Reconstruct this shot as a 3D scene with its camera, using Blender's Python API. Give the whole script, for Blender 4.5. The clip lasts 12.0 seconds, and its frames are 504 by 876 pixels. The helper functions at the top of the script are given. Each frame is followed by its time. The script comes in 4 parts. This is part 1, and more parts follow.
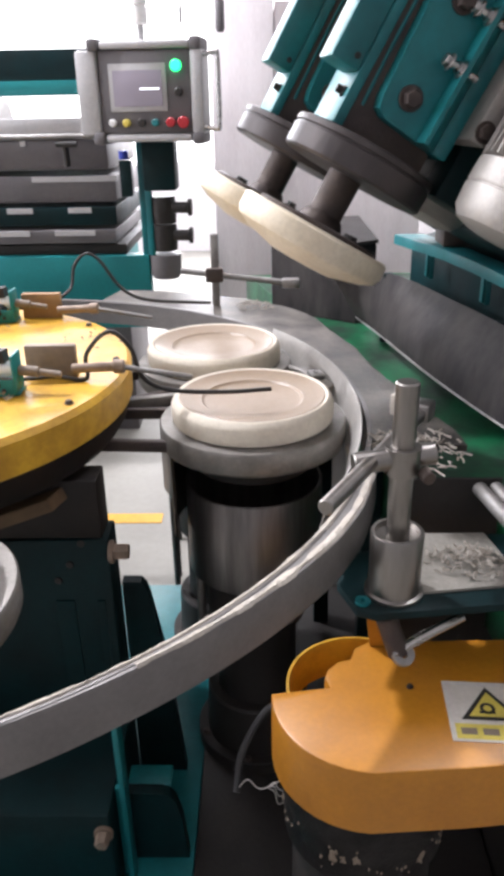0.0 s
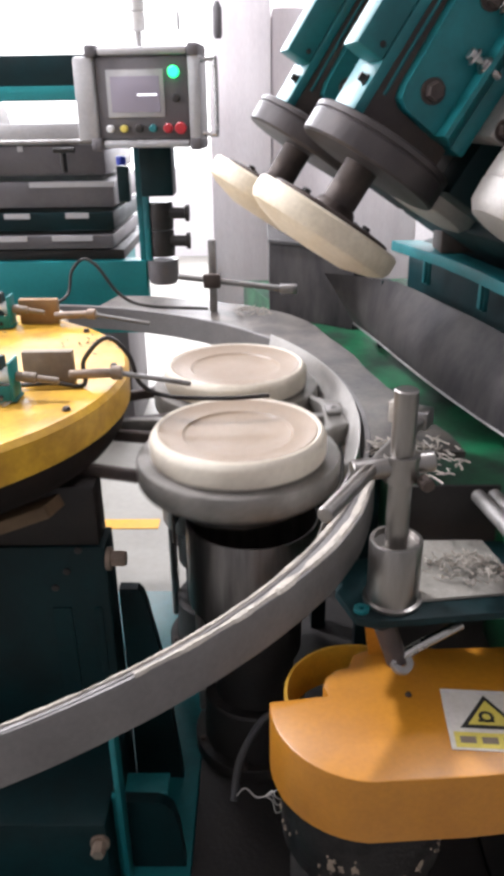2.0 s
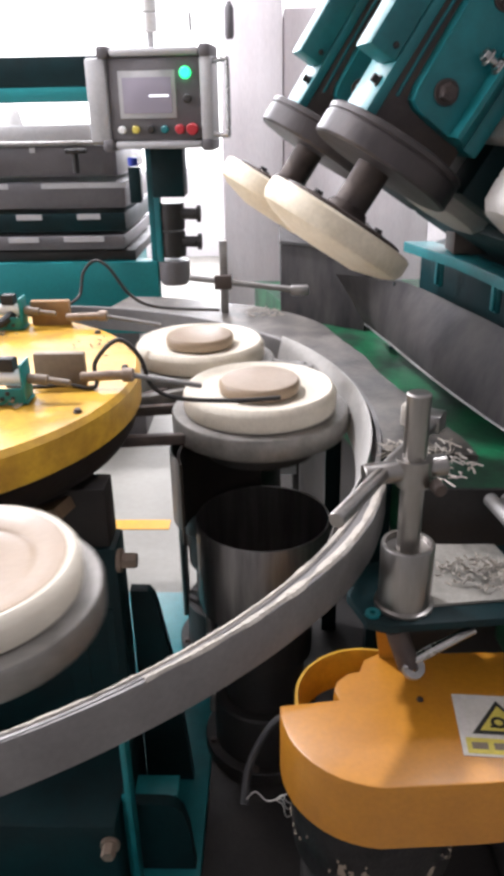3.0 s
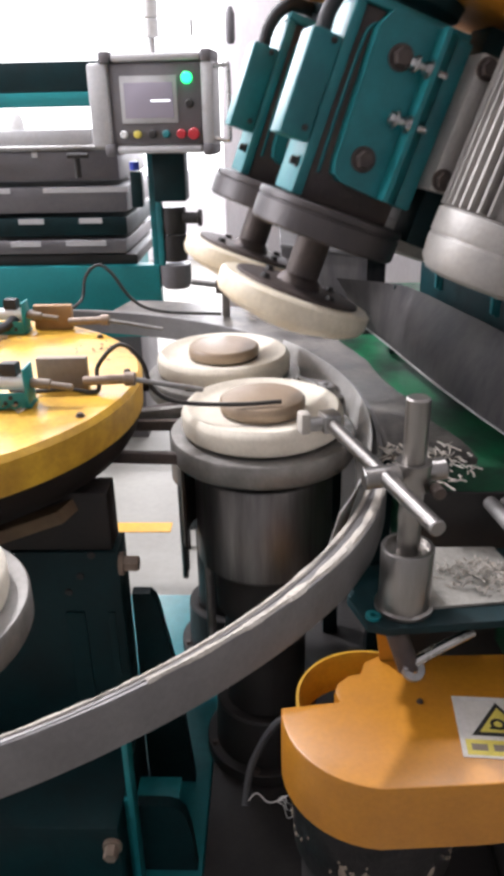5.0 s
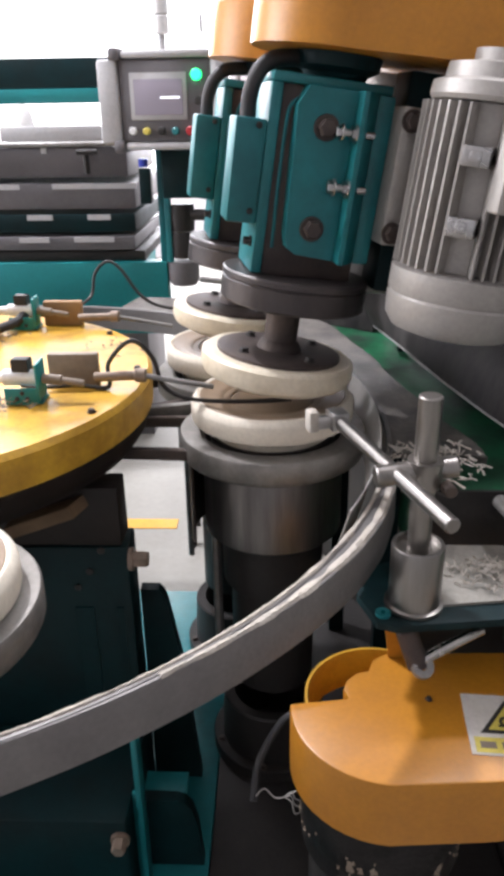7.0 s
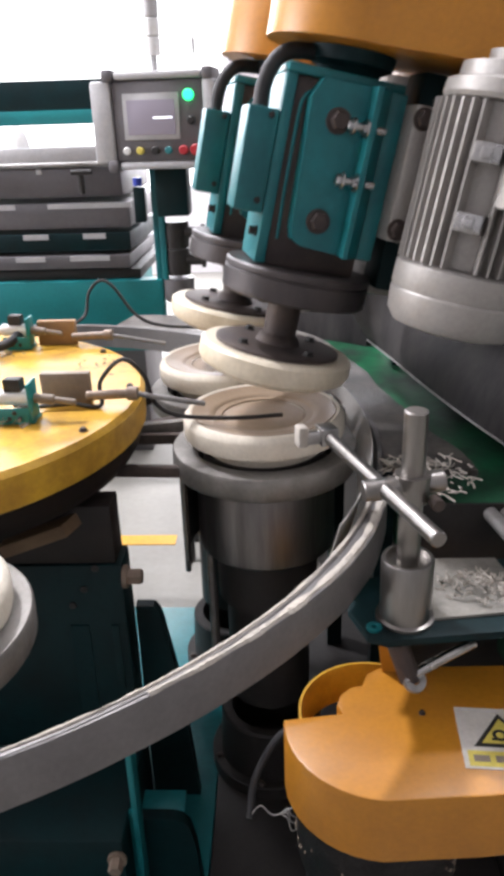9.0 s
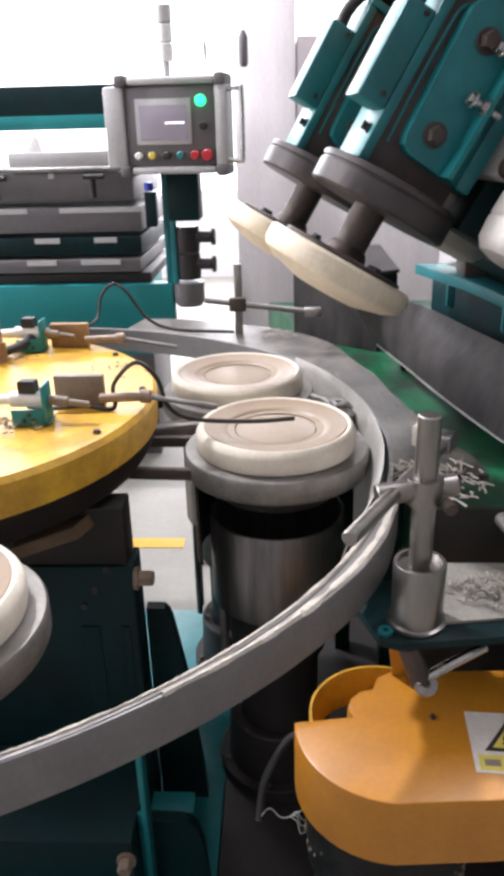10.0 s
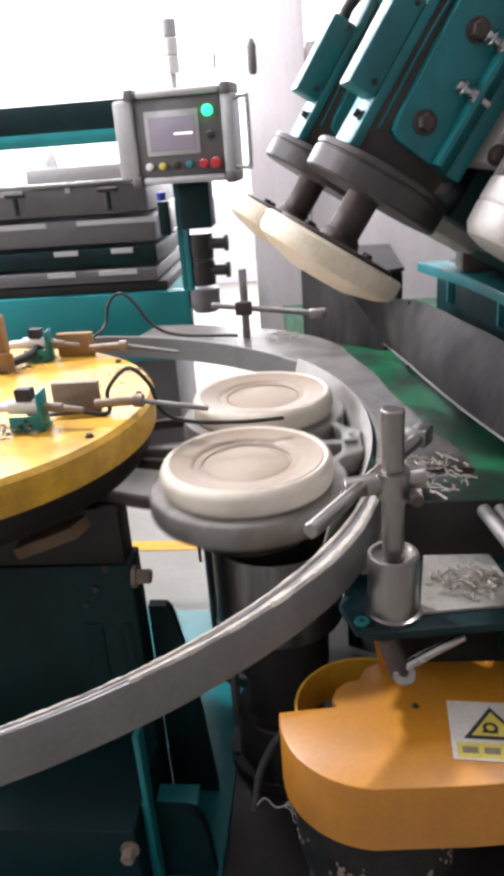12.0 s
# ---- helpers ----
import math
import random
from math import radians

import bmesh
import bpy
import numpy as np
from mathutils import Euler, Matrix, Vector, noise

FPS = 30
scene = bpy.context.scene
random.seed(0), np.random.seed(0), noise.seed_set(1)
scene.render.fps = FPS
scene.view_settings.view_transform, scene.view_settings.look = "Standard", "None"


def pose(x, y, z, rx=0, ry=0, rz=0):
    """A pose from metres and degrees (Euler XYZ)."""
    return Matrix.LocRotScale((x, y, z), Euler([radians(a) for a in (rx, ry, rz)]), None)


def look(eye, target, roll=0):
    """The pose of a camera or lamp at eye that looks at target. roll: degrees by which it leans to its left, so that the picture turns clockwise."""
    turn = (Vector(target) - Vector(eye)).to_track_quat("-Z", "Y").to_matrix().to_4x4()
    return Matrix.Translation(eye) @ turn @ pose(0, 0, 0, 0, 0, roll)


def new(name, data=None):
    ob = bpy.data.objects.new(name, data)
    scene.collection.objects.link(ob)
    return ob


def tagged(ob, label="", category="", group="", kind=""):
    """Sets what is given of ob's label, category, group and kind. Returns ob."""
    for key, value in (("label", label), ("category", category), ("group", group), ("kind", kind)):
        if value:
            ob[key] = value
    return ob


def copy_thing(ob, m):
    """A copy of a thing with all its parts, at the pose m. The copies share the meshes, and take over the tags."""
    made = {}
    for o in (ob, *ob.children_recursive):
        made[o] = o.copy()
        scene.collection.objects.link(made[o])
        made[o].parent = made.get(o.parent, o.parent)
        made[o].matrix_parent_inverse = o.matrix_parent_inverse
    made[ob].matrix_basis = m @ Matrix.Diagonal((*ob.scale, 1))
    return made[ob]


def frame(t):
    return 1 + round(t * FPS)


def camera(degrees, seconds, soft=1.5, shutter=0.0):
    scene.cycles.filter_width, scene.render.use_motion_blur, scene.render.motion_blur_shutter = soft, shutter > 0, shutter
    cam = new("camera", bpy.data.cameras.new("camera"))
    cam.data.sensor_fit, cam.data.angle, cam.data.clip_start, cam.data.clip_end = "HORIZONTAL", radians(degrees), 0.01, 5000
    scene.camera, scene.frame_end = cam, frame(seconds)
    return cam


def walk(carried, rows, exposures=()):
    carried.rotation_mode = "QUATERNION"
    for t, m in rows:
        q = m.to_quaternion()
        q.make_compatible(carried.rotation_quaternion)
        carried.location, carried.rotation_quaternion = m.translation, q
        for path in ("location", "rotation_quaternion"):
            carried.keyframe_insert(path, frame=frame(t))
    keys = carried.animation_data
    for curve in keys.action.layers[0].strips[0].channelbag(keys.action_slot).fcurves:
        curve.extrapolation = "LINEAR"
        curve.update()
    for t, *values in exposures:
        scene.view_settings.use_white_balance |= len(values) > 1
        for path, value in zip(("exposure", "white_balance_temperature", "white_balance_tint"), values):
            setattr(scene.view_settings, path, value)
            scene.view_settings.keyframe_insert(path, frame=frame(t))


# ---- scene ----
cam = camera(37.0, 12.0, 4.6, 0.5)
PATH = [
    (0, (0.028, 0.003, 1.468), (-0.013, 1.827, 0.65), -1.1),
    (0.5, (0.025, 0.007, 1.47), (-0.024, 1.831, 0.652), -1.2),
    (1, (0.023, 0.006, 1.466), (-0.02, 1.829, 0.644), -1.2),
    (1.5, (0.022, 0.009, 1.473), (-0.002, 1.834, 0.655), -0.8),
    (2, (0.025, 0.007, 1.47), (-0.006, 1.837, 0.663), -0.9),
    (2.5, (0.031, 0.012, 1.471), (-0.021, 1.843, 0.668), -1.2),
    (3, (0.024, 0.012, 1.473), (-0.035, 1.841, 0.666), -1.1),
    (3.2, (0.018, 0.014, 1.464), (-0.029, 1.844, 0.659), -0.8),
    (5, (0.025, 0.004, 1.479), (-0.038, 1.835, 0.678), -1.2),
    (5.5, (0.024, 0.008, 1.477), (-0.041, 1.837, 0.671), -1.2),
    (6, (0.018, 0.011, 1.475), (-0.046, 1.835, 0.658), -1.0),
    (6.5, (0.015, 0.007, 1.477), (-0.051, 1.831, 0.66), -1.0),
    (7, (0.014, 0.0, 1.48), (-0.059, 1.828, 0.673), -0.9),
    (9, (0.033, -0.005, 1.486), (-0.045, 1.838, 0.713), -1.8),
    (9.5, (0.026, -0.01, 1.485), (-0.056, 1.834, 0.717), -1.7),
    (10, (0.022, -0.013, 1.487), (-0.071, 1.834, 0.726), -1.5),
    (10.5, (0.026, -0.007, 1.485), (-0.062, 1.838, 0.719), -1.6),
    (11, (0.02, -0.009, 1.483), (-0.068, 1.836, 0.715), -1.4),
    (11.5, (0.042, -0.022, 1.498), (-0.057, 1.824, 0.735), -2.1),
    (12, (0.123, -0.044, 1.489), (-0.083, 1.8, 0.743), -4.4),
]
walk(cam, [(t, look(eye, target, roll)) for t, eye, target, roll in PATH])

# ---- light ----
world = bpy.data.worlds.new("hall_daylight")
scene.world = world
world.use_nodes = True
wn = world.node_tree.nodes
sky = wn.new("ShaderNodeTexSky")
sky.sky_type, sky.sun_disc, sky.sun_elevation, sky.sun_rotation = "NISHITA", False, radians(50), radians(-30)
wn["Background"].inputs["Strength"].default_value = 0.10
world.node_tree.links.new(sky.outputs["Color"], wn["Background"].inputs["Color"])
scene.view_settings.exposure = 0.50


def area_lamp(name, m, sx, sy, watts, color):
    lamp = bpy.data.lights.new(name, "AREA")
    lamp.shape, lamp.size, lamp.size_y, lamp.energy, lamp.color = "RECTANGLE", sx, sy, watts, color
    ob = new(name, lamp)
    ob.matrix_world = m
    return ob


# daylight through the gable window, the side window and two roof lights
area_lamp("window_light", look((-1.4, 8.1, 2.8), (-0.6, 0.0, 1.2)), 6.0, 3.2, 600, (0.915, 0.92, 1.0))
area_lamp("side_window_light", look((-5.9, 1.8, 3.4), (0.1, 1.2, 0.8)), 3.0, 2.0, 250, (0.95, 0.935, 1.0))
area_lamp("roof_light", look((1.85, 2.4, 4.9), (0.0, 1.4, 0.8)), 0.35, 0.35, 55, (0.93, 0.925, 1.0))
area_lamp("roof_light", look((-2.2, 3.05, 4.9), (0.1, 1.0, 0.7)), 0.26, 0.26, 205, (0.93, 0.925, 1.0))


# ---- materials ----
def material(name, color, rough=0.5, metal=0.0, dark=None, scale=6.0, grain=60.0, amount=0.5, bump=0.15, spec=0.5, stretch=(1, 1, 1)):
    """A surface with stains at one scale and grain at another."""
    m = bpy.data.materials.new(name)
    m.use_nodes = True
    n, link = m.node_tree.nodes, m.node_tree.links.new
    b = n["Principled BSDF"]
    co, mp = n.new("ShaderNodeTexCoord"), n.new("ShaderNodeMapping")
    mp.inputs["Scale"].default_value = stretch
    link(co.outputs["Object"], mp.inputs["Vector"])
    big, fine = n.new("ShaderNodeTexNoise"), n.new("ShaderNodeTexNoise")
    big.inputs["Scale"].default_value, big.inputs["Detail"].default_value, big.inputs["Roughness"].default_value = scale, 6, 0.65
    fine.inputs["Scale"].default_value, fine.inputs["Detail"].default_value = grain, 3
    for t in (big, fine):
        link(mp.outputs["Vector"], t.inputs["Vector"])
    ramp = n.new("ShaderNodeValToRGB")
    ramp.color_ramp.elements[0].position, ramp.color_ramp.elements[1].position = 0.36, 0.66
    link(big.outputs["Fac"], ramp.inputs["Fac"])
    mix = n.new("ShaderNodeMix")
    mix.data_type = "RGBA"
    d = dark or tuple(c * 0.55 for c in color)
    mix.inputs["A"].default_value, mix.inputs["B"].default_value = (*color, 1), (*d, 1)
    fac = n.new("ShaderNodeMath")
    fac.operation = "MULTIPLY"
    fac.inputs[1].default_value = amount
    link(ramp.outputs["Color"], fac.inputs[0])
    link(fac.outputs[0], mix.inputs["Factor"])
    grainmix = n.new("ShaderNodeMix")
    grainmix.data_type, grainmix.blend_type = "RGBA", "MULTIPLY"
    grainmix.inputs["Factor"].default_value = 0.25
    link(mix.outputs["Result"], grainmix.inputs["A"])
    link(fine.outputs["Fac"], grainmix.inputs["B"])
    gain = n.new("ShaderNodeMix")
    gain.data_type, gain.blend_type = "RGBA", "MULTIPLY"
    gain.inputs["Factor"].default_value = 1.0
    gain.inputs["B"].default_value = (1.14, 1.14, 1.14, 1)
    link(grainmix.outputs["Result"], gain.inputs["A"])
    link(gain.outputs["Result"], b.inputs["Base Color"])
    rr = n.new("ShaderNodeMapRange")
    rr.inputs["To Min"].default_value, rr.inputs["To Max"].default_value = max(0.03, rough - 0.12), min(1.0, rough + 0.15)
    link(big.outputs["Fac"], rr.inputs["Value"])
    link(rr.outputs["Result"], b.inputs["Roughness"])
    b.inputs["Metallic"].default_value, b.inputs["Specular IOR Level"].default_value = metal, spec
    if bump:
        bp = n.new("ShaderNodeBump")
        bp.inputs["Strength"].default_value, bp.inputs["Distance"].default_value = bump, 0.004
        link(fine.outputs["Fac"], bp.inputs["Height"])
        link(bp.outputs["Normal"], b.inputs["Normal"])
    return m


def glowing(name, color, strength):
    m = bpy.data.materials.new(name)
    m.use_nodes = True
    b = m.node_tree.nodes["Principled BSDF"]
    b.inputs["Base Color"].default_value = (*color, 1)
    b.inputs["Emission Color"].default_value = (*color, 1)
    b.inputs["Emission Strength"].default_value = strength
    return m


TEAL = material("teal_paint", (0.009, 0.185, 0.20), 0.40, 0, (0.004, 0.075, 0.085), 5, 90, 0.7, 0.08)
# teal darkened for grime and for the shade under ring and table
TEAL_DARK = material("teal_paint_grime_and_shade", (0.002, 0.022, 0.025), 0.5, 0, (0.004, 0.011, 0.012), 7, 70, 0.85, 0.12, 0.22)
TEAL_FAR = material("teal_paint_clean", (0.004, 0.21, 0.215), 0.45, 0, (0.005, 0.12, 0.13), 3, 90, 0.5, 0.05)
YELLOW = material("yellow_paint", (0.64, 0.37, 0.035), 0.40, 0, (0.30, 0.145, 0.015), 12, 120, 0.75, 0.06)
ORANGE = material("orange_paint", (0.50, 0.205, 0.016), 0.40, 0, (0.34, 0.13, 0.014), 8, 120, 0.45, 0.06)
STEEL = material("brushed_steel", (0.50, 0.49, 0.48), 0.26, 1.0, (0.26, 0.24, 0.22), 9, 160, 0.6, 0.08)
# vertical colour streaks paint streaky reflections onto the brushed drum
DRUM_STEEL = material("drum_steel_glint_streaks", (0.23, 0.215, 0.205), 0.36, 0.85, (0.10, 0.093, 0.088), 26, 140, 0.8, 0.06, stretch=(1, 1, 0.08))
STEEL_DULL = material("dull_steel", (0.33, 0.32, 0.31), 0.5, 0.65, (0.17, 0.155, 0.14), 11, 120, 0.7, 0.15)
RING_STEEL = material("ring_steel", (0.22, 0.208, 0.202), 0.48, 0.5, (0.13, 0.122, 0.118), 6, 140, 0.6, 0.12)
CASTING = material("grey_casting", (0.26, 0.245, 0.225), 0.5, 0.5, (0.13, 0.12, 0.107), 12, 120, 0.75, 0.25)
POST_STEEL = material("worn_post_steel", (0.34, 0.32, 0.30), 0.32, 1.0, (0.19, 0.175, 0.16), 14, 150, 0.6, 0.05, stretch=(1, 1, 0.15))
FLANGE_IRON = material("dark_machined_iron", (0.042, 0.036, 0.036), 0.42, 0.3, (0.085, 0.07, 0.066), 12, 110, 0.7, 0.15, stretch=(1, 1, 0.3))
FRAME_BLACK = material("black_painted_frame", (0.016, 0.013, 0.012), 0.5, 0.0, (0.035, 0.024, 0.018), 10, 90, 0.7, 0.15, 0.3)
DUST = material("clay_dust", (0.42, 0.375, 0.315), 0.9, 0, (0.42, 0.39, 0.35), 30, 180, 0.7, 0.6)
DECK = material("dusty_deck_plate", (0.062, 0.055, 0.050), 0.45, 0.3, (0.20, 0.18, 0.155), 15, 110, 0.8, 0.3)
BLACK = material("blackened_iron", (0.022, 0.020, 0.019), 0.5, 0.1, (0.045, 0.039, 0.036), 9, 100, 0.6, 0.2, 0.35)
BROWN_IRON = material("brown_iron", (0.055, 0.042, 0.04), 0.55, 0.4, (0.12, 0.09, 0.07), 14, 110, 0.6, 0.25)
GUARD = material("dark_sheet_steel", (0.016, 0.014, 0.015), 0.6, 0.0, (0.055, 0.049, 0.046), 11, 60, 0.9, 0.15, 0.2, stretch=(1.3, 0.9, 0.3))
ROLLER = material("cream_nylon", (0.74, 0.66, 0.52), 0.45, 0, (0.58, 0.49, 0.34), 14, 130, 0.65, 0.12)
PLASTER = material("plaster", (0.72, 0.66, 0.55), 0.75, 0, (0.52, 0.46, 0.37), 9, 150, 0.5, 0.2)
CLAY = material("wet_clay", (0.285, 0.210, 0.143), 0.38, 0, (0.205, 0.148, 0.10), 6, 140, 0.6, 0.1)
ALU = material("cast_aluminium", (0.40, 0.375, 0.345), 0.5, 0.35, (0.36, 0.34, 0.32), 9, 130, 0.5, 0.15)
GREY_PAINT = material("grey_paint", (0.46, 0.45, 0.45), 0.5, 0, (0.36, 0.35, 0.35), 5, 110, 0.4, 0.05)
DARK_PANEL = material("dark_grey_panel", (0.13, 0.12, 0.125), 0.5, 0, (0.10, 0.09, 0.09), 5, 110, 0.4, 0.05)
FAR_STEEL = material("grey_press_plate", (0.16, 0.15, 0.155), 0.5, 0.2, (0.10, 0.095, 0.1), 4, 60, 0.5, 0.08)
RUBBER = material("black_rubber", (0.02, 0.02, 0.022), 0.6, 0, (0.05, 0.045, 0.04), 20, 120, 0.4, 0.1)
GREEN = material("green_paint", (0.006, 0.13, 0.05), 0.42, 0, (0.012, 0.024, 0.016), 7, 80, 0.95, 0.08)
CONCRETE = material("concrete", (0.29, 0.275, 0.245), 0.65, 0, (0.22, 0.205, 0.18), 2.5, 40, 0.6, 0.15)
LINE_PAINT = material("yellow_floor_paint", (0.72, 0.36, 0.03), 0.6, 0, (0.5, 0.28, 0.06), 9, 60, 0.5, 0.1)
STRIP = material("pale_sheet", (0.50, 0.48, 0.45), 0.5, 0.2, (0.30, 0.28, 0.26), 9, 130, 0.6, 0.1)
TRAY = material("dusty_tray", (0.30, 0.28, 0.245), 0.8, 0.1, (0.12, 0.115, 0.10), 13, 130, 0.8, 0.4)
DIRTY_BLACK = material("dirty_black_iron", (0.008, 0.007, 0.007), 0.45, 0.0, (0.04, 0.036, 0.034), 40, 160, 0.4, 0.3, 0.2)
# a darker brown than the raw blocks, for the packing wedge
DARK_WOOD = material("dark_wood", (0.15, 0.092, 0.045), 0.7, 0, (0.07, 0.04, 0.02), 9, 60, 0.7, 0.3, stretch=(1, 6, 1))
WOOD = material("raw_wood_block", (0.34, 0.21, 0.10), 0.65, 0, (0.22, 0.11, 0.04), 9, 60, 0.7, 0.3, stretch=(1, 6, 1))
BRASS = material("tarnished_brass", (0.30, 0.225, 0.17), 0.5, 0.3, (0.16, 0.12, 0.09), 20, 120, 0.7, 0.15)
GREY_BLOCK = material("grey_brown_block", (0.24, 0.19, 0.14), 0.6, 0, (0.16, 0.12, 0.09), 16, 120, 0.6, 0.2)
# for the unseen south and east walls: grey keeps bounced fill off front faces
GREY_WALL = material("grey_wall", (0.30, 0.30, 0.31), 0.8, 0, (0.22, 0.215, 0.21), 1.2, 40, 0.5, 0.05)
WALL = material("white_wall", (0.78, 0.76, 0.77), 0.8, 0, (0.70, 0.67, 0.68), 1.2, 40, 0.5, 0.05)
PINK_WALL = material("pale_cabinet", (0.86, 0.80, 0.81), 0.5, 0, (0.66, 0.58, 0.59), 2, 60, 0.5, 0.04, stretch=(4, 4, 0.5))
WHITE = material("white_plastic", (0.75, 0.74, 0.72), 0.5, 0, (0.62, 0.61, 0.6), 8, 100, 0.4, 0.05)
PAPER = material("white_sticker", (0.66, 0.62, 0.56), 0.55, 0, (0.5, 0.46, 0.4), 20, 120, 0.6, 0.05)
PAPER_YELLOW = material("yellow_sticker", (0.68, 0.56, 0.10), 0.55, 0, (0.5, 0.4, 0.1), 25, 120, 0.5, 0.05)
INK = material("black_ink", (0.03, 0.028, 0.025), 0.6, 0, None, 20, 100, 0.3, 0.0)
RED = material("red_button", (0.45, 0.02, 0.03), 0.4, 0, None, 20, 100, 0.2, 0.0)
PALE_RED = material("faded_red_plastic", (0.62, 0.22, 0.17), 0.5, 0, (0.7, 0.4, 0.33), 10, 80, 0.5, 0.05)
BLUE = material("blue_plastic", (0.03, 0.06, 0.5), 0.4, 0, None, 20, 100, 0.2, 0.0)
GREEN_GLOW = glowing("green_lamp", (0.02, 0.9, 0.25), 2.2)
SCREEN = glowing("panel_screen", (0.16, 0.14, 0.17), 0.6)
SCREEN_MARK = glowing("screen_mark", (0.9, 0.9, 1.0), 1.2)
SKY_GLOW = glowing("bright_outdoors", (1.0, 0.99, 1.0), 1.6)


# ---- mesh helpers ----
def box(bm, x0, x1, y0, y1, z0, z1, bevel=0.0, m=None):
    r = bmesh.ops.create_cube(bm, size=1)["verts"]
    bmesh.ops.scale(bm, vec=(x1 - x0, y1 - y0, z1 - z0), verts=r)
    bmesh.ops.translate(bm, vec=((x0 + x1) / 2, (y0 + y1) / 2, (z0 + z1) / 2), verts=r)
    if bevel:
        edges = list({e for v in r for e in v.link_edges})
        made = bmesh.ops.bevel(bm, geom=edges, offset=bevel, segments=2, affect="EDGES", profile=0.5)
        r = list(set(made["verts"]) | {v for v in r if v.is_valid})
    if m is not None:
        bmesh.ops.transform(bm, matrix=m, verts=r)
    return bm


def lathe(bm, profile, steps=48, m=None, closed=True, start=0.0, sweep=360.0):
    """Turns a profile of (radius, height) about z."""
    full = abs(sweep - 360) < 1e-6
    n = steps if full else steps + 1
    rings = []
    for i in range(n):
        w = radians(start + sweep * i / steps)
        c, s = math.cos(w), math.sin(w)
        rings.append([bm.verts.new((r * c, r * s, z)) for r, z in profile])
    k = len(profile)
    for i in range(steps):
        a, b = rings[i], rings[(i + 1) % n]
        for j in range(k if closed else k - 1):
            q = (a[j], b[j], b[(j + 1) % k], a[(j + 1) % k])
            bm.faces.new(q)
    if not full and closed:
        bm.faces.new(rings[0]), bm.faces.new(rings[-1][::-1])
    verts = [v for r in rings for v in r]
    bmesh.ops.remove_doubles(bm, verts=verts, dist=1e-6)
    if m is not None:
        bmesh.ops.transform(bm, matrix=m, verts=[v for v in verts if v.is_valid])
    return bm


def solid(bm, r, z0, z1, steps=32, m=None, chamfer=0.002, r1=None):
    """A round bar or disc with chamfered ends."""
    q = r if r1 is None else r1
    c = min(chamfer, r * 0.4, abs(z1 - z0) * 0.4)
    return lathe(bm, [(1e-7, z0), (r - c, z0), (r, z0 + c), (q, z1 - c), (q - c, z1), (1e-7, z1)], steps, m)


def rod(bm, p, q, r, steps=16, chamfer=0.0015):
    p, q = Vector(p), Vector(q)
    m = Matrix.Translation(p) @ (q - p).to_track_quat("Z", "Y").to_matrix().to_4x4()
    return solid(bm, r, 0, (q - p).length, steps, m, chamfer)


def prism(bm, outline, z0, z1, m=None, bevel=0.0):
    """An upright block over an outline."""
    low = [bm.verts.new((x, y, z0)) for x, y in outline]
    high = [bm.verts.new((x, y, z1)) for x, y in outline]
    n = len(outline)
    bm.faces.new(low[::-1]), bm.faces.new(high)
    for i in range(n):
        bm.faces.new((low[i], low[(i + 1) % n], high[(i + 1) % n], high[i]))
    verts = low + high
    bmesh.ops.recalc_face_normals(bm, faces=list({f for v in verts for f in v.link_faces}))
    if bevel:
        rim = [e for v in high for e in v.link_edges if all(w in high for w in e.verts)]
        made = bmesh.ops.bevel(bm, geom=list(set(rim)), offset=bevel, segments=2, affect="EDGES", profile=0.5)
        verts = list({v for v in verts if v.is_valid} | set(made["verts"]))
    if m is not None:
        bmesh.ops.transform(bm, matrix=m, verts=verts)
    return bm


def smooth_path(points, n=8):
    """Points on a smooth line through the given ones."""
    p = [Vector(q) for q in points]
    p = [2 * p[0] - p[1]] + p + [2 * p[-1] - p[-2]]
    out = []
    for i in range(1, len(p) - 2):
        for k in range(n):
            t = k / n
            a, b, c, d = p[i - 1], p[i], p[i + 1], p[i + 2]
            out.append(0.5 * (2 * b + (c - a) * t + (2 * a - 5 * b + 4 * c - d) * t * t + (3 * b - a - 3 * c + d) * t ** 3))
    return out + [p[-2]]


def tube(bm, points, r, steps=10, n=8, smooth=True):
    pts = smooth_path(points, n) if smooth else [Vector(q) for q in points]
    rings, side = [], None
    for i, p in enumerate(pts):
        d = (pts[min(i + 1, len(pts) - 1)] - pts[max(i - 1, 0)]).normalized()
        if side is None:
            side = d.orthogonal().normalized()
        side = (side - d * side.dot(d)).normalized()
        up = d.cross(side)
        rings.append([bm.verts.new(p + r * (math.cos(w) * side + math.sin(w) * up)) for w in (2 * math.pi * k / steps for k in range(steps))])
    for a, b in zip(rings, rings[1:]):
        for k in range(steps):
            bm.faces.new((a[k], a[(k + 1) % steps], b[(k + 1) % steps], b[k]))
    bm.faces.new(rings[0][::-1]), bm.faces.new(rings[-1])
    return bm


def hexbolt(bm, m, r=0.012, h=0.012):
    solid(bm, r * 1.35, 0, h * 0.25, 20, m, 0.0005)
    lathe(bm, [(1e-7, h * 0.2), (r, h * 0.2), (r, h * 0.9), (r * 0.85, h), (1e-7, h)], 6, m)
    return bm


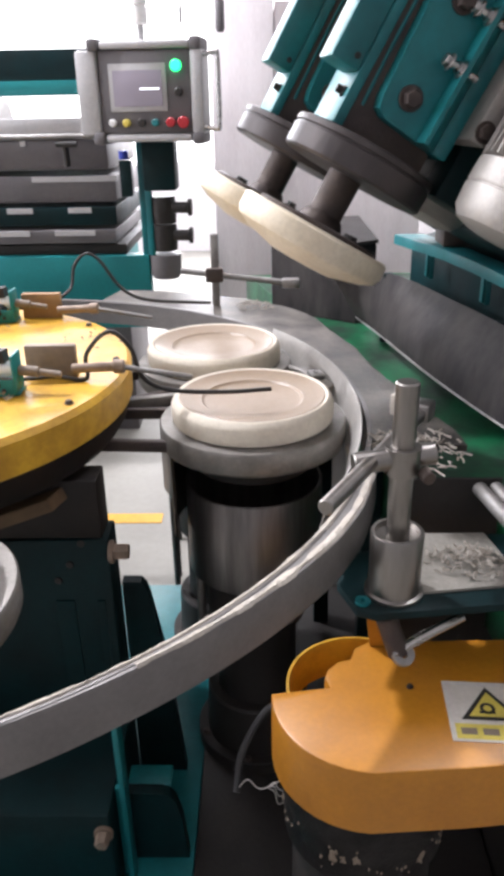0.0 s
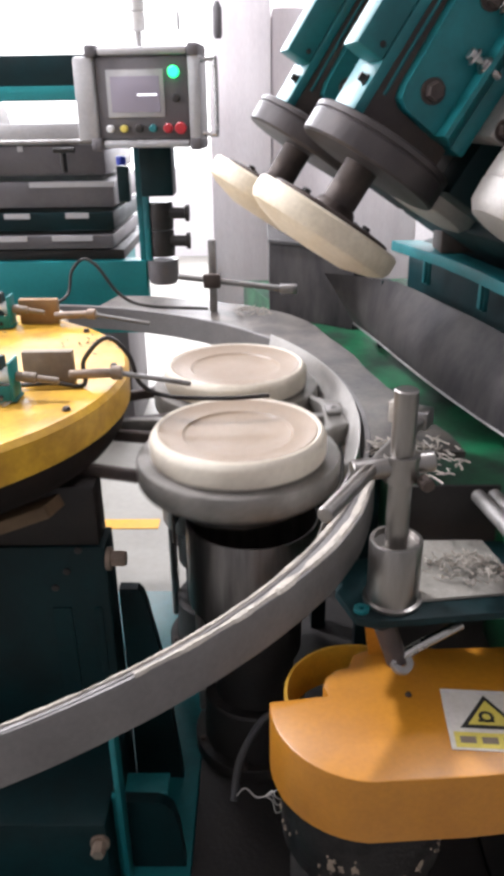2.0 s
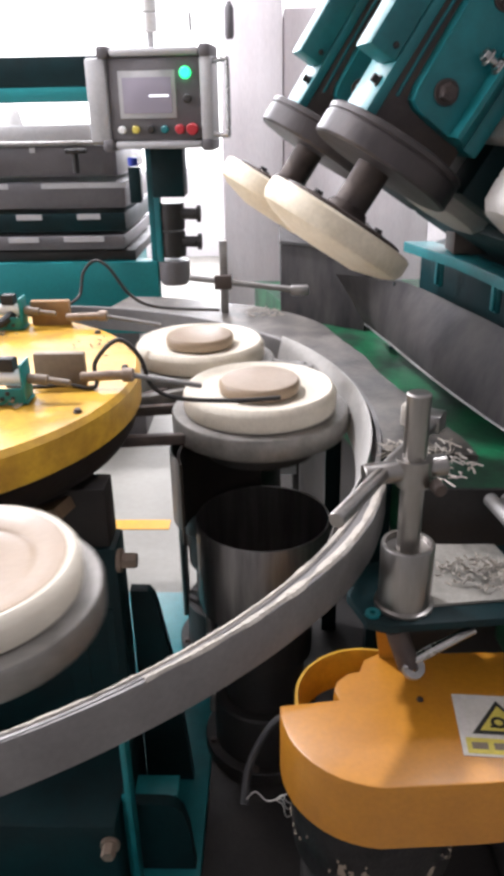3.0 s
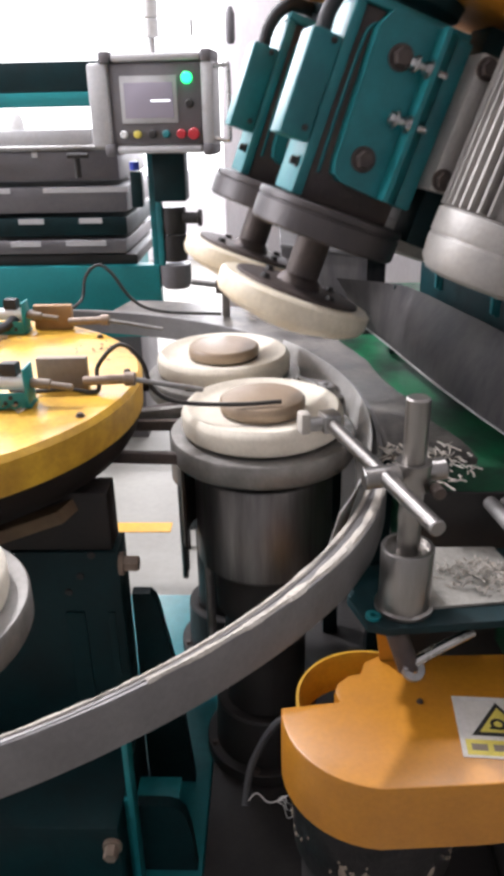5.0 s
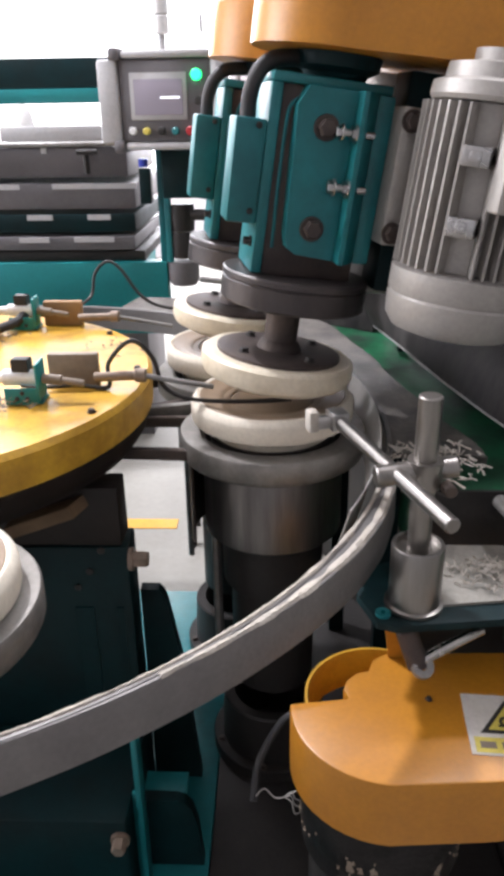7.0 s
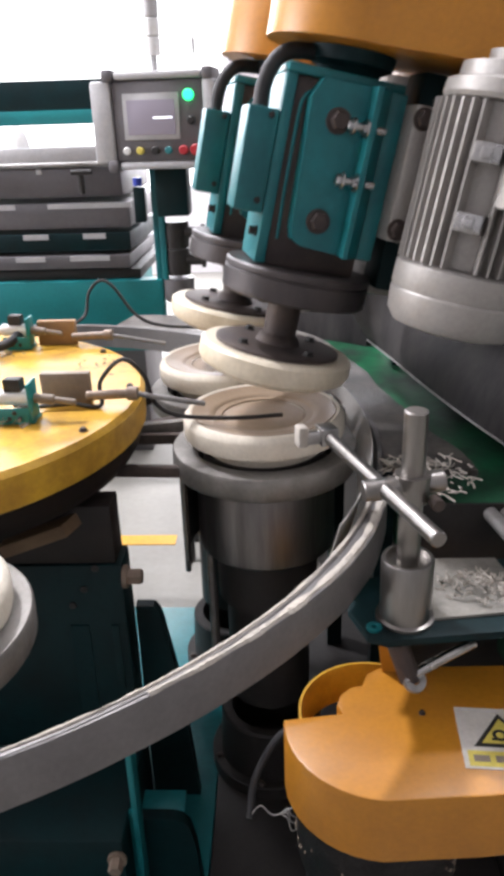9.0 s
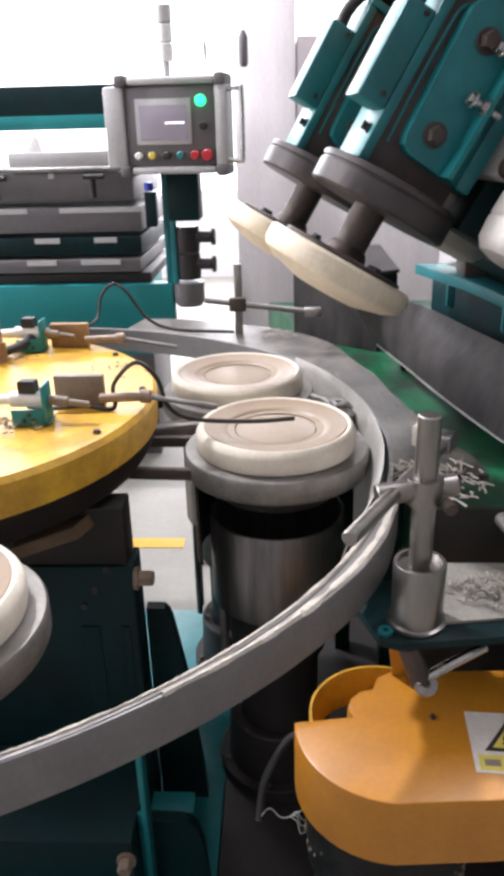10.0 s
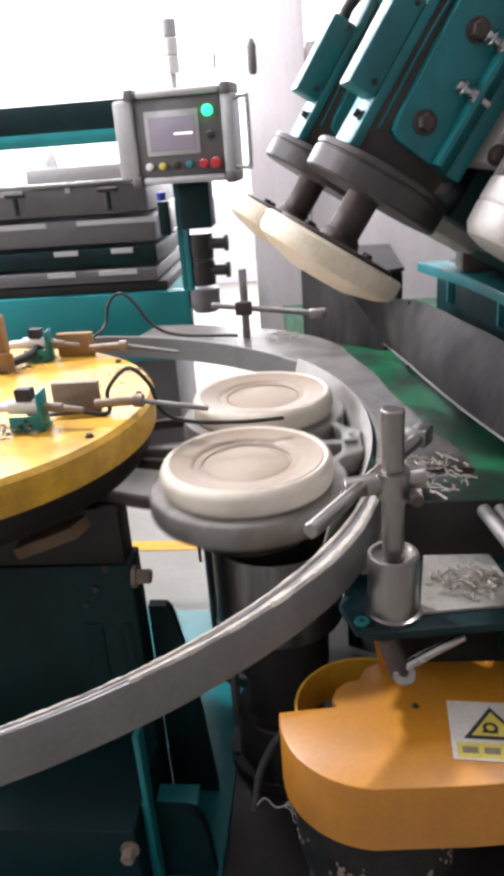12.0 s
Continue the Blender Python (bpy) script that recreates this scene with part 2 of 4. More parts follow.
def mesh_ob(name, bm, mat, smooth_angle=35):
    bmesh.ops.recalc_face_normals(bm, faces=bm.faces[:])
    me = bpy.data.meshes.new(name)
    for e in bm.edges:
        if len(e.link_faces) == 2 and e.calc_face_angle(0) > radians(smooth_angle):
            e.smooth = False
    for f in bm.faces:
        f.smooth = True
    bm.to_mesh(me)
    bm.free()
    me.materials.append(mat)
    return new(name, me)


def part(name, bm, mat, parent, label=""):
    ob = mesh_ob(name, bm, mat)
    ob.parent = parent
    return tagged(ob, label) if label else ob


def thing(name, label, category, m=None, group="", kind=""):
    ob = new(name)
    ob.empty_display_size = 0.05
    if m is not None:
        ob.matrix_world = m
    return tagged(ob, label, category, group, kind)


def setting(name, bm, mat, label, category):
    return tagged(mesh_ob(name, bm, mat), label, category, kind="structure")


B = bmesh.new
CX, CY, ORBIT = -0.713, 1.357, 0.713          # the turntable's axis, and the moulds' circle
RING_TOP = 0.92


def polar(r, clockwise, z=0.0):
    """A place on a circle round the turntable; 0 is the near forming station, clockwise from above."""
    w = radians(0.6 - clockwise)
    return Vector((CX + r * math.cos(w), CY + r * math.sin(w), z))


TX, TY, REACH = -0.62, 1.385, 0.62            # the mould table's own axis, and its seats' circle


def on_table(clockwise, z=0.0):
    """A place on the seats' circle."""
    w = radians(-clockwise)
    return Vector((TX + REACH * math.cos(w), TY + REACH * math.sin(w), z))


# ---- the hall ----
def hall():
    bm = B()
    box(bm, -9, 9, -5, 12, -0.12, 0.0)
    setting("floor", bm, CONCRETE, "pale grey worn concrete workshop floor", "floor")
    bm = B()
    box(bm, -9, -0.38, 2.49, 2.56, 0.0, 0.003)
    setting("floor_line", bm, LINE_PAINT, "worn yellow line painted on the floor", "floor marking")
    # gable wall with a wide window opening
    bm = B()
    box(bm, -6.2, -4.8, 8.2, 8.4, 0, 5), box(bm, 3.6, 6.2, 8.2, 8.4, 0, 5)
    box(bm, -4.8, 3.6, 8.2, 8.4, 0, 0.9), box(bm, -4.8, 3.6, 8.2, 8.4, 4.4, 5)
    setting("wall_north", bm, WALL, "white workshop wall with a wide window opening", "wall")
    bm = B()
    box(bm, -6.2, -6.0, -4, 0.0, 0, 5), box(bm, -6.2, -6.0, 4.4, 8.2, 0, 5)
    box(bm, -6.2, -6.0, 0.0, 4.4, 0, 1.8), box(bm, -6.2, -6.0, 0.0, 4.4, 4.6, 5)
    setting("wall_west", bm, WALL, "white workshop wall with a high window", "wall")
    bm = B()
    box(bm, 6.0, 6.2, -4, 8.2, 0, 5)
    setting("wall_east", bm, GREY_WALL, "unseen workshop wall, grey to cut bounced light", "wall")
    bm = B()
    box(bm, -6.2, 6.2, -4.2, -4, 0, 5)
    setting("wall_south", bm, GREY_WALL, "unseen workshop wall, grey to cut bounced light", "wall")
    bm = B()
    box(bm, -6.2, 6.2, -4.2, 2.3, 5, 5.15), box(bm, -6.2, 6.2, 3.6, 8.4, 5, 5.15)
    box(bm, -6.2, -2.5, 2.3, 3.6, 5, 5.15), box(bm, -1.3, 0.75, 2.3, 3.6, 5, 5.15), box(bm, 1.95, 6.2, 2.3, 3.6, 5, 5.15)
    setting("ceiling", bm, WALL, "white workshop ceiling with two roof lights", "ceiling")
    bm = B()
    box(bm, -9, 9, 10.0, 10.1, -1, 7)
    setting("backdrop", bm, SKY_GLOW, "overexposed daylight outside the window", "sky")


hall()


# ---- guide ring, deck and bed of the machine ----
def guide_ring():
    root = thing("guide_ring", "grey steel guide ring round the mould turntable, dusted with clay", "guide ring")
    m = Matrix.Translation((CX, CY, 0))
    bm = B()
    lathe(bm, [(0.9255, 0.852), (0.9355, 0.852), (0.9362, 0.855), (0.9362, 0.918), (0.935, 0.92), (0.927, 0.92), (0.9255, 0.918)], 180, m)
    part("band", bm, RING_STEEL, root)
    # the band thickens outwards towards the trimming post
    flare_w, flare_r = (16, 24, 30, 36, 44, 52, 60, 78), (0.953, 0.962, 0.962, 0.955, 0.947, 0.941, 0.9382, 0.9372)
    n = 160
    bm = B()
    rows = []
    for i in range(n + 1):
        w = 16 + 62 * i / n
        far = float(np.interp(w, flare_w, flare_r))
        rows.append([bm.verts.new(p) for p in (polar(0.9364, w, 0.854), polar(far, w, 0.854), polar(far, w, 0.9165), polar(far - 0.0012 if far > 0.938 else far, w, 0.919), polar(0.9364, w, 0.919))])
    for a, b in zip(rows, rows[1:]):
        for k in range(5):
            bm.faces.new((a[k], a[(k + 1) % 5], b[(k + 1) % 5], b[k]))
    bm.faces.new(rows[0]), bm.faces.new(rows[-1])
    part("band_flare", bm, RING_STEEL, root)
    # two uneven lines of dust, with bare and caked stretches between
    rng = random.Random(4)
    for lane in (0, 1):
        bm = B()
        last = None
        for i in range(n + 1):
            w = 17 + (46 - 12 * lane) * i / n
            far = float(np.interp(w, flare_w, flare_r))
            room = far - 0.9265
            mid = 0.9275 + 0.10 * room if lane == 0 else 0.9265 + 0.74 * room
            half = (0.0016 + 0.06 * room if lane == 0 else 0.20 * room) * (1.0 + 0.9 * noise.noise((i * 0.09, lane * 7.0, 3))) + 0.0006 * rng.random()
            if half < 0.0009:
                last = None
                continue
            half = min(half, 0.0075)
            z = 0.9205
            row = [bm.verts.new(p) for p in (polar(mid - half, w, z), polar(mid - half * 0.5, w, z + 0.0012 + 0.0016 * rng.random()), polar(mid + half * 0.4, w, z + 0.0010 + 0.0016 * rng.random()), polar(mid + half, w, z - 0.002))]
            if last:
                for k in range(3):
                    bm.faces.new((last[k], last[k + 1], row[k + 1], row[k]))
            last = row
        part("dust_streak", bm, DUST, root, "streak of pale clay dust")
    bm = B()
    lathe(bm, [(0.892, 0.848), (0.894, 0.848), (0.9175, 0.936), (0.9155, 0.936)], 64, m, True, -25, 59)
    part("splash_strip", bm, STRIP, root, "pale sheet metal strip inside the ring")
    # brackets that carry the ring from the base
    for w in (-125, 150, 195):
        bm = B()
        p = polar(0.95, w)
        box(bm, p.x - 0.03, p.x + 0.03, p.y - 0.03, p.y + 0.03, 0.0, 0.85, 0.003)
        part("ring_post", bm, TEAL_DARK, root)
    return root


guide_ring()


def deck():
    root = thing("deck_plate", "dusty grey steel deck plate beside the guide ring", "deck")
    bm = B()
    n = 40
    rows = []
    for i in range(n + 1):
        w = 9 - 84 * i / n
        far = float(np.interp(w, (-75, -45, -25, -10, 0, 9), (1.10, 1.15, 1.04, 1.01, 1.045, 1.10))) + 0.006 * math.sin(i * 0.9)
        rows.append([polar(0.937, w, 0.915), polar(far, w, 0.915), polar(far, w, 0.903), polar(0.937, w, 0.903)])
    rows = [[bm.verts.new(p) for p in r] for r in rows]
    for a, b in zip(rows, rows[1:]):
        for k in range(4):
            bm.faces.new((a[k], a[(k + 1) % 4], b[(k + 1) % 4], b[k]))
    bm.faces.new(rows[0]), bm.faces.new(rows[-1])
    part("plate", bm, DECK, root)
    for w in (-8, -25):
        p = polar(0.985, w)
        bm = B()
        box(bm, p.x - 0.02, p.x + 0.02, p.y - 0.02, p.y + 0.02, 0.0, 0.903)
        part("support", bm, TEAL_DARK, root)
    return root


deck()


def scraps(name, label, cx, cy, z, rx, ry, count, seed, size=0.02, mat=DUST):
    """A litter of clay trimmings: little bent flakes."""
    rng = random.Random(seed)
    bm = B()
    for _ in range(count):
        r = rng.random() ** 0.7
        w = rng.random() * 2 * math.pi
        p = Vector((cx + rx * r * math.cos(w), cy + ry * r * math.sin(w), z + rng.random() * 0.004 + 0.018 * (1 - r) * rng.random()))
        d = rng.random() * 2 * math.pi
        long_, wide = size * (0.3 + rng.random() ** 2), 0.0007 + 0.0013 * rng.random()
        dx, dy = math.cos(d), math.sin(d)
        a, up = [], 0.0
        for k in range(4):
            t = k / 3 - 0.5
            up = rng.random() * 0.005
            base = p + Vector((dx * long_ * t - dy * 0.3 * long_ * t * t, dy * long_ * t + dx * 0.3 * long_ * t * t, up))
            a.append((bm.verts.new(base + Vector((-dy * wide, dx * wide, 0))), bm.verts.new(base + Vector((dy * wide, -dx * wide, 0.001))), bm.verts.new(base + Vector((0, 0, 0.0025)))))
        for q, s in zip(a, a[1:]):
            for k in range(3):
                bm.faces.new((q[k], q[(k + 1) % 3], s[(k + 1) % 3], s[k]))
    ob = mesh_ob(name, bm, mat)
    return tagged(ob, label, "clay scraps", kind="stuff")


scraps("clay_scraps", "pale dry clay trimmings littering the deck", 0.28, 1.17, 0.916, 0.085, 0.09, 130, 1, 0.030)
scraps("clay_scraps", "pale dry clay crumbs on the far deck", -0.005, 2.165, 0.916, 0.06, 0.045, 80, 2, 0.016)


def bed():
    bm = B()
    prism(bm, [(0.435, 0.86), (1.6, 0.86), (1.6, 3.0), (-0.05, 3.0), (0.16, 2.25), (0.27, 1.8), (0.30, 1.125), (0.415, 1.105)], 0.60, 0.835)
    setting("machine_bed", bm, GREEN, "green painted bed of the forming machine", "machine bed")
    bm = B()
    prism(bm, [(0.46, 0.92), (1.55, 0.92), (1.55, 2.9), (0.02, 2.9), (0.19, 2.26), (0.295, 1.8), (0.32, 1.14), (0.46, 1.12)], 0.0, 0.5995)
    # black panel that stands in for the shade in the pit behind the tray
    box(bm, 0.235, 0.41, 1.098, 1.104, 0.55, 0.90)
    setting("machine_base", bm, BLACK, "black base under the machine bed, with a panel for the pit's shade", "machine base")


bed()


def guard():
    """The curved sheet beside the bed."""
    root = thing("splash_guard", "dark scuffed curved sheet steel splash guard", "guard")
    bm = B()
    rows = []
    for i in range(25):
        t = i / 24
        y = 0.96 + 1.24 * t
        x = float(np.interp(y, (0.96, 1.381, 1.487, 1.644, 1.746, 1.957, 2.20), (0.625, 0.488, 0.457, 0.418, 0.393, 0.352, 0.297)))
        lean = 0.082 - 0.022 * max(0.0, (y - 1.7) / 0.3) - 0.14 * max(0.0, (y - 2.06) / 0.14) ** 1.4
        row = []
        for k in range(13):
            s = k / 12
            row.append((x + lean * (0.55 * s + 0.45 * s * s) - 0.010 * math.sin(s * 3.1) + 0.004 * noise.noise((s * 2, y * 5, 1)), y - 0.03 * s * max(0.0, (y - 2.06) / 0.14), 0.875 + 0.155 * s))
        rows.append(row)
    top = [[bm.verts.new(p) for p in r] for r in rows]
    low = [[bm.verts.new((p[0] + 0.004, p[1], p[2] - 0.006)) for p in r] for r in rows]
    for i in range(24):
        for k in range(12):
            bm.faces.new((top[i][k], top[i][k + 1], top[i + 1][k + 1], top[i + 1][k]))
            bm.faces.new((low[i][k], low[i + 1][k], low[i + 1][k + 1], low[i][k + 1]))
        bm.faces.new((top[i][0], top[i + 1][0], low[i + 1][0], low[i][0])), bm.faces.new((top[i][12], low[i][12], low[i + 1][12], top[i + 1][12]))
    for r in (0, 24):
        for k in range(12):
            bm.faces.new((top[r][k], low[r][k], low[r][k + 1], top[r][k + 1]))
    part("sheet", bm, GUARD, root)
    bm = B()
    tube(bm, [(r[0][0] - 0.002, r[0][1], r[0][2] - 0.001) for r in rows[::4]], 0.0028, 8, 4)
    part("rolled_edge", bm, STEEL_DULL, root)
    for i in (6, 12, 22):
        p = rows[i][12]
        bm = B()
        box(bm, p[0] + 0.004, p[0] + 0.03, p[1] - 0.015, p[1] + 0.015, 0.835, p[2] - 0.004)
        part("strut", bm, TEAL_DARK, root)


guard()


# ---- base of the turntable ----
def pedestal():
    root = thing("pedestal", "dark teal painted steel base under the turntable", "machine base")
    # shaded parts get the darkened teal; rib, ledge and plinth the lit one
    bm = B()
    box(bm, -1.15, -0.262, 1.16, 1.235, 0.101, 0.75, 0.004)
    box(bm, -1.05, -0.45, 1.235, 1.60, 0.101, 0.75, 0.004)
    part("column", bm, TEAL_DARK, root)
    bm = B()
    box(bm, -1.10, -0.272, 1.165, 1.23, 0.7505, 0.868, 0.004)
    box(bm, -1.00, -0.45, 1.23, 1.56, 0.7505, 0.868, 0.004)
    part("column_head", bm, FRAME_BLACK, root, "black painted column head")
    bm = B()
    prism(bm, [(-1.25, 0.60), (-0.125, 0.60), (-0.125, 1.95), (-1.25, 1.95)], 0.0, 0.0995, bevel=0.006)
    part("plinth", bm, TEAL, root)
    # right half of the plinth in black: its shade is put into the colour
    bm = B()
    prism(bm, [(-0.1245, 0.60), (0.455, 0.60), (0.455, 1.95), (-0.1245, 1.95)], 0.0, 0.0995, bevel=0.006)
    part("plinth_in_shade", bm, BLACK, root, "black half of the plinth, coloured as if in shade")
    bm = B()
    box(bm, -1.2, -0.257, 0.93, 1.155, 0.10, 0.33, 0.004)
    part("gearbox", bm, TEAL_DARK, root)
    bm = B()
    box(bm, -0.243, -0.233, 0.965, 1.0, 0.10, 0.52, 0.001)
    box(bm, -0.2565, -0.243, 0.99, 1.0, 0.10, 0.33, 0.001)
    part("rib", bm, TEAL, root)
    stand = Matrix(((1, 0, 0, 0), (0, 0, -1, 0), (0, 1, 0, 0), (0, 0, 0, 1)))
    for y, outline in ((1.25, [(-0.262, 0.10), (-0.160, 0.10), (-0.186, 0.42), (-0.210, 0.570), (-0.216, 0.592), (-0.226, 0.604), (-0.262, 0.605)]),
                       (1.035, [(-0.2475, 0.10), (-0.135, 0.10), (-0.143, 0.205), (-0.153, 0.252), (-0.166, 0.268), (-0.182, 0.274), (-0.2475, 0.276)])):
        bm = B()
        prism(bm, outline, -y - 0.012, -y + 0.012, stand)
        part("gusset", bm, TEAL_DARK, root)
    bm = B()
    box(bm, -0.2475, -0.165, 1.0475, 1.095, 0.264, 0.272, 0.001)
    part("ledge", bm, TEAL, root)
    for x0, x1, z0, z1 in ((-0.292, -0.278, 0.47, 0.62), (-0.37, -0.335, 0.40, 0.62)):
        bm = B()
        box(bm, x0, x1, 1.1565, 1.1598, z0, z1)
        part("slot", bm, TEAL_DARK, root)
    # black discs stand in for the dark inside small holes
    for x, z in ((-0.335, 0.70), (-0.31, 0.745), (-0.36, 0.665)):
        bm = B()
        solid(bm, 0.007, 0, 0.004, 16, pose(x, 1.1598, z, 90, 0, 0), 0.001)
        part("hole_dot", bm, BLACK, root)
    bm = B()
    prism(bm, [(-0.47, 1.128), (-0.345, 1.128), (-0.325, 1.1645), (-0.47, 1.1645)], -0.012, 0.012, Matrix.Translation((-0.385, 0, 0.826)) @ pose(0, 0, 0, 0, -20, 0) @ Matrix.Translation((0.385, 0, 0)), bevel=0.002)
    part("wooden_wedge", bm, DARK_WOOD, root, "wooden packing wedge")
    for p, r in (((-0.262, 1.17, 0.72), 0.016), ((-0.262, 1.255, 0.469), 0.010), ((-0.25, 1.22, 0.40), 0.010)):
        bm = B()
        hexbolt(bm, Matrix.Translation(p) @ pose(0, 0, 0, 0, 90, 0), r, r * 2.2)
        part("bolt", bm, BRASS, root, "dirty brass-coloured bolt")
    for p in ((-0.268, 0.93, 0.290),):
        bm = B()
        hexbolt(bm, Matrix.Translation(p) @ pose(0, 0, 0, 90, 0, 0), 0.013, 0.028)
        part("bolt", bm, BRASS, root, "dirty brass-coloured bolt")
    return root


pedestal()


def yellow_cover():
    root = thing("turntable_cover", "round yellow painted cover over the turntable hub", "machine cover")
    m = Matrix.Translation((CX, CY, 0))
    bm = B()
    lathe(bm, [(1e-7, 0.94), (0.470, 0.94), (0.476, 0.944), (0.478, 1.000), (0.470, 1.010), (1e-7, 1.012)], 96, m)
    part("lid", bm, YELLOW, root)
    bm = B()
    lathe(bm, [(1e-7, 0.869), (0.40, 0.869), (0.448, 0.884), (0.462, 0.905), (0.466, 0.9399), (1e-7, 0.9399)], 72, m)
    part("hub_plate", bm, FRAME_BLACK, root, "dark iron plate under the cover")
    for w, r in ((-5, 0.45), (25, 0.45), (55, 0.45), (-40, 0.45)):
        p = polar(r, w, 1.011)
        bm = B()
        hexbolt(bm, Matrix.Translation(p), 0.006, 0.006)
        part("bolt", bm, BROWN_IRON, root)
    return root


yellow_cover()


# ---- mould turntable, moulds and clay ----
PAIRS = (1.8, -32.4, -107.2, -141.4, 110.8, 76.6)


def turntable():
    root = thing("turntable", "grey cast iron turntable with round mould seats", "turntable", pose(TX, TY, 0))
    bm = B()
    lathe(bm, [(0.10, 0.853), (0.30, 0.853), (0.31, 0.868), (0.30, 0.8699), (0.10, 0.8699)], 64)
    part("hub", bm, CASTING, root)
    for w in PAIRS:
        a = radians(-w)
        m = pose(REACH * math.cos(a), REACH * math.sin(a), 0)
        bm = B()
        lathe(bm, [(0.142, 0.862), (0.170, 0.855), (0.179, 0.860), (0.182, 0.866), (0.182, 0.900), (0.179, 0.9045), (0.142, 0.905)], 64, m)
        part("seat", bm, CASTING, root)
    for w in PAIRS:
        a = radians(-w)
        for side in (-1, 1):
            bm = B()
            c, s = math.cos(a), math.sin(a)
            off = 0.075 * side
            p = Vector((0.25 * c - off * s, 0.25 * s + off * c, 0.884))
            q = Vector((0.472 * c - off * 1.1 * s, 0.472 * s + off * 1.1 * c, 0.884))
            m = Matrix.Translation(p) @ (q - p).to_track_quat("X", "Z").to_matrix().to_4x4()
            box(bm, 0, (q - p).length, -0.008, 0.008, -0.018, 0.004, 0.002, m)
            part("arm", bm, BROWN_IRON, root)
    for w in (-15.3, -124.3, 93.7):
        a = radians(-w)
        m = pose(0, 0, 0, 0, 0, math.degrees(a))
        # cast web that joins the two seats of a pair: outer pad with curved arms, and a strut between two openings
        half = [(0.690, 0.150), (0.734, 0.105), (0.762, 0.062), (0.766, 0.044), (0.766, 0.010)]
        rim = [(0.806, 0.010), (0.8095, 0.052), (0.800, 0.064), (0.778, 0.076), (0.762, 0.094), (0.755, 0.118), (0.752, 0.180)]
        bm = B()
        prism(bm, half + [(u, -v) for u, v in half[::-1]] + [(u, -v) for u, v in rim[::-1]] + rim, 0.862, 0.903, m, 0.004)
        part("outer_pad", bm, CASTING, root)
        bm = B()
        box(bm, 0.25, 0.768, -0.010, 0.010, 0.866, 0.899, 0.003, m)
        part("strut", bm, CASTING, root)
        bm = B()
        prism(bm, [(0.535, 0.055), (0.535, -0.055), (0.600, -0.020), (0.640, -0.022), (0.640, 0.022), (0.600, 0.020)], 0.864, 0.902, m, 0.002)
        part("web", bm, CASTING, root)
        bm = B()
        box(bm, 0.770, 0.800, -0.022, 0.022, 0.9035, 0.914, 0.003, m)
        solid(bm, 0.006, 0.9142, 0.918, 16, m @ pose(0.785, 0.0, 0), 0.001)
        part("stop_block", bm, STEEL_DULL, root)
    return root


TURNTABLE = turntable()


def mould(lined):
    root = thing("plate_mould", "round white plaster mould lined with pale brown clay" if lined else "bare round white plaster mould under a slug of clay", "mould", group="moulds on the turntable")
    bm = B()
    # height 0 is the seat's top
    lathe(bm, [(1e-7, -0.03), (0.116, -0.03), (0.118, 0.0), (0.150, 0.0), (0.1555, 0.003), (0.157, 0.009), (0.157, 0.033), (0.1555, 0.037), (0.1485, 0.0465), (0.1465, 0.0475), (0.143, 0.0468),
               (0.137, 0.0415), (0.122, 0.0370), (0.090, 0.0318), (0.050, 0.0295), (1e-7, 0.029)], 72)
    part("body", bm, PLASTER, root)
    if lined:
        bm = B()
        lathe(bm, [(0.1415, 0.0452), (0.139, 0.0466), (0.134, 0.0450), (0.120, 0.0412), (0.104, 0.0392), (0.0985, 0.0388), (0.0955, 0.0362), (0.092, 0.0350), (0.050, 0.0338), (1e-7, 0.0335), (1e-7, 0.0285), (0.090, 0.0312), (0.136, 0.0412)], 72)
        part("clay_lining", bm, CLAY, root, "pale brown pressed clay")
    bm = B()
    lathe(bm, [(0.110, -0.028), (0.122, -0.028), (0.122, -0.085), (0.118, -0.092), (0.110, -0.092)], 56)
    part("under_skirt", bm, BLACK, root, "black iron skirt")
    return root


LINED = mould(True)
BARE = mould(False)
MOULDS = [LINED, copy_thing(LINED, pose(0, 0, 0)), BARE, copy_thing(BARE, pose(0, 0, 0)), copy_thing(LINED, pose(0, 0, 0)), copy_thing(LINED, pose(0, 0, 0))]

# two rings of clay that the roller spreads out of the slug: profile, and how far each lies inwards at first
SPREAD = (([(0.0815, 0.0335), (0.0815, 0.0352), (0.0955, 0.0362), (0.0985, 0.0388), (0.110, 0.0400), (0.110, 0.0378)], 0.062),
          ([(0.110, 0.0378), (0.110, 0.0400), (0.120, 0.0412), (0.134, 0.0450), (0.139, 0.0466), (0.1405, 0.0455), (0.136, 0.0418)], 0.088))


def clay_slug():
    """A squat slug of clay with the pieces that the roller head spreads from it."""
    root = thing("clay_slug", "squat round slug of grey-brown clay on a mould", "clay", group="clay slugs")
    bm = B()
    lathe(bm, [(1e-7, 0.036), (0.080, 0.036), (0.082, 0.038), (0.0835, 0.046), (0.082, 0.056), (0.078, 0.0605), (0.070, 0.0618), (1e-7, 0.062)], 48)
    for v in bm.verts:
        k = 1 + 0.030 * noise.noise((v.co.x * 22, v.co.y * 22, v.co.z * 30))
        v.co.x, v.co.y = v.co.x * k, v.co.y * k
    lump = part("lump", bm, CLAY, root)
    pieces = []
    for profile, inward in SPREAD:
        for k in range(12):
            bm = B()
            lathe(bm, profile, 5, None, True, 30 * k, 30)
            pieces.append((part("clay_piece", bm, CLAY, root), 30 * k + 15, inward))
    return root, lump, pieces


SLUGS = [clay_slug() for _ in range(2)]


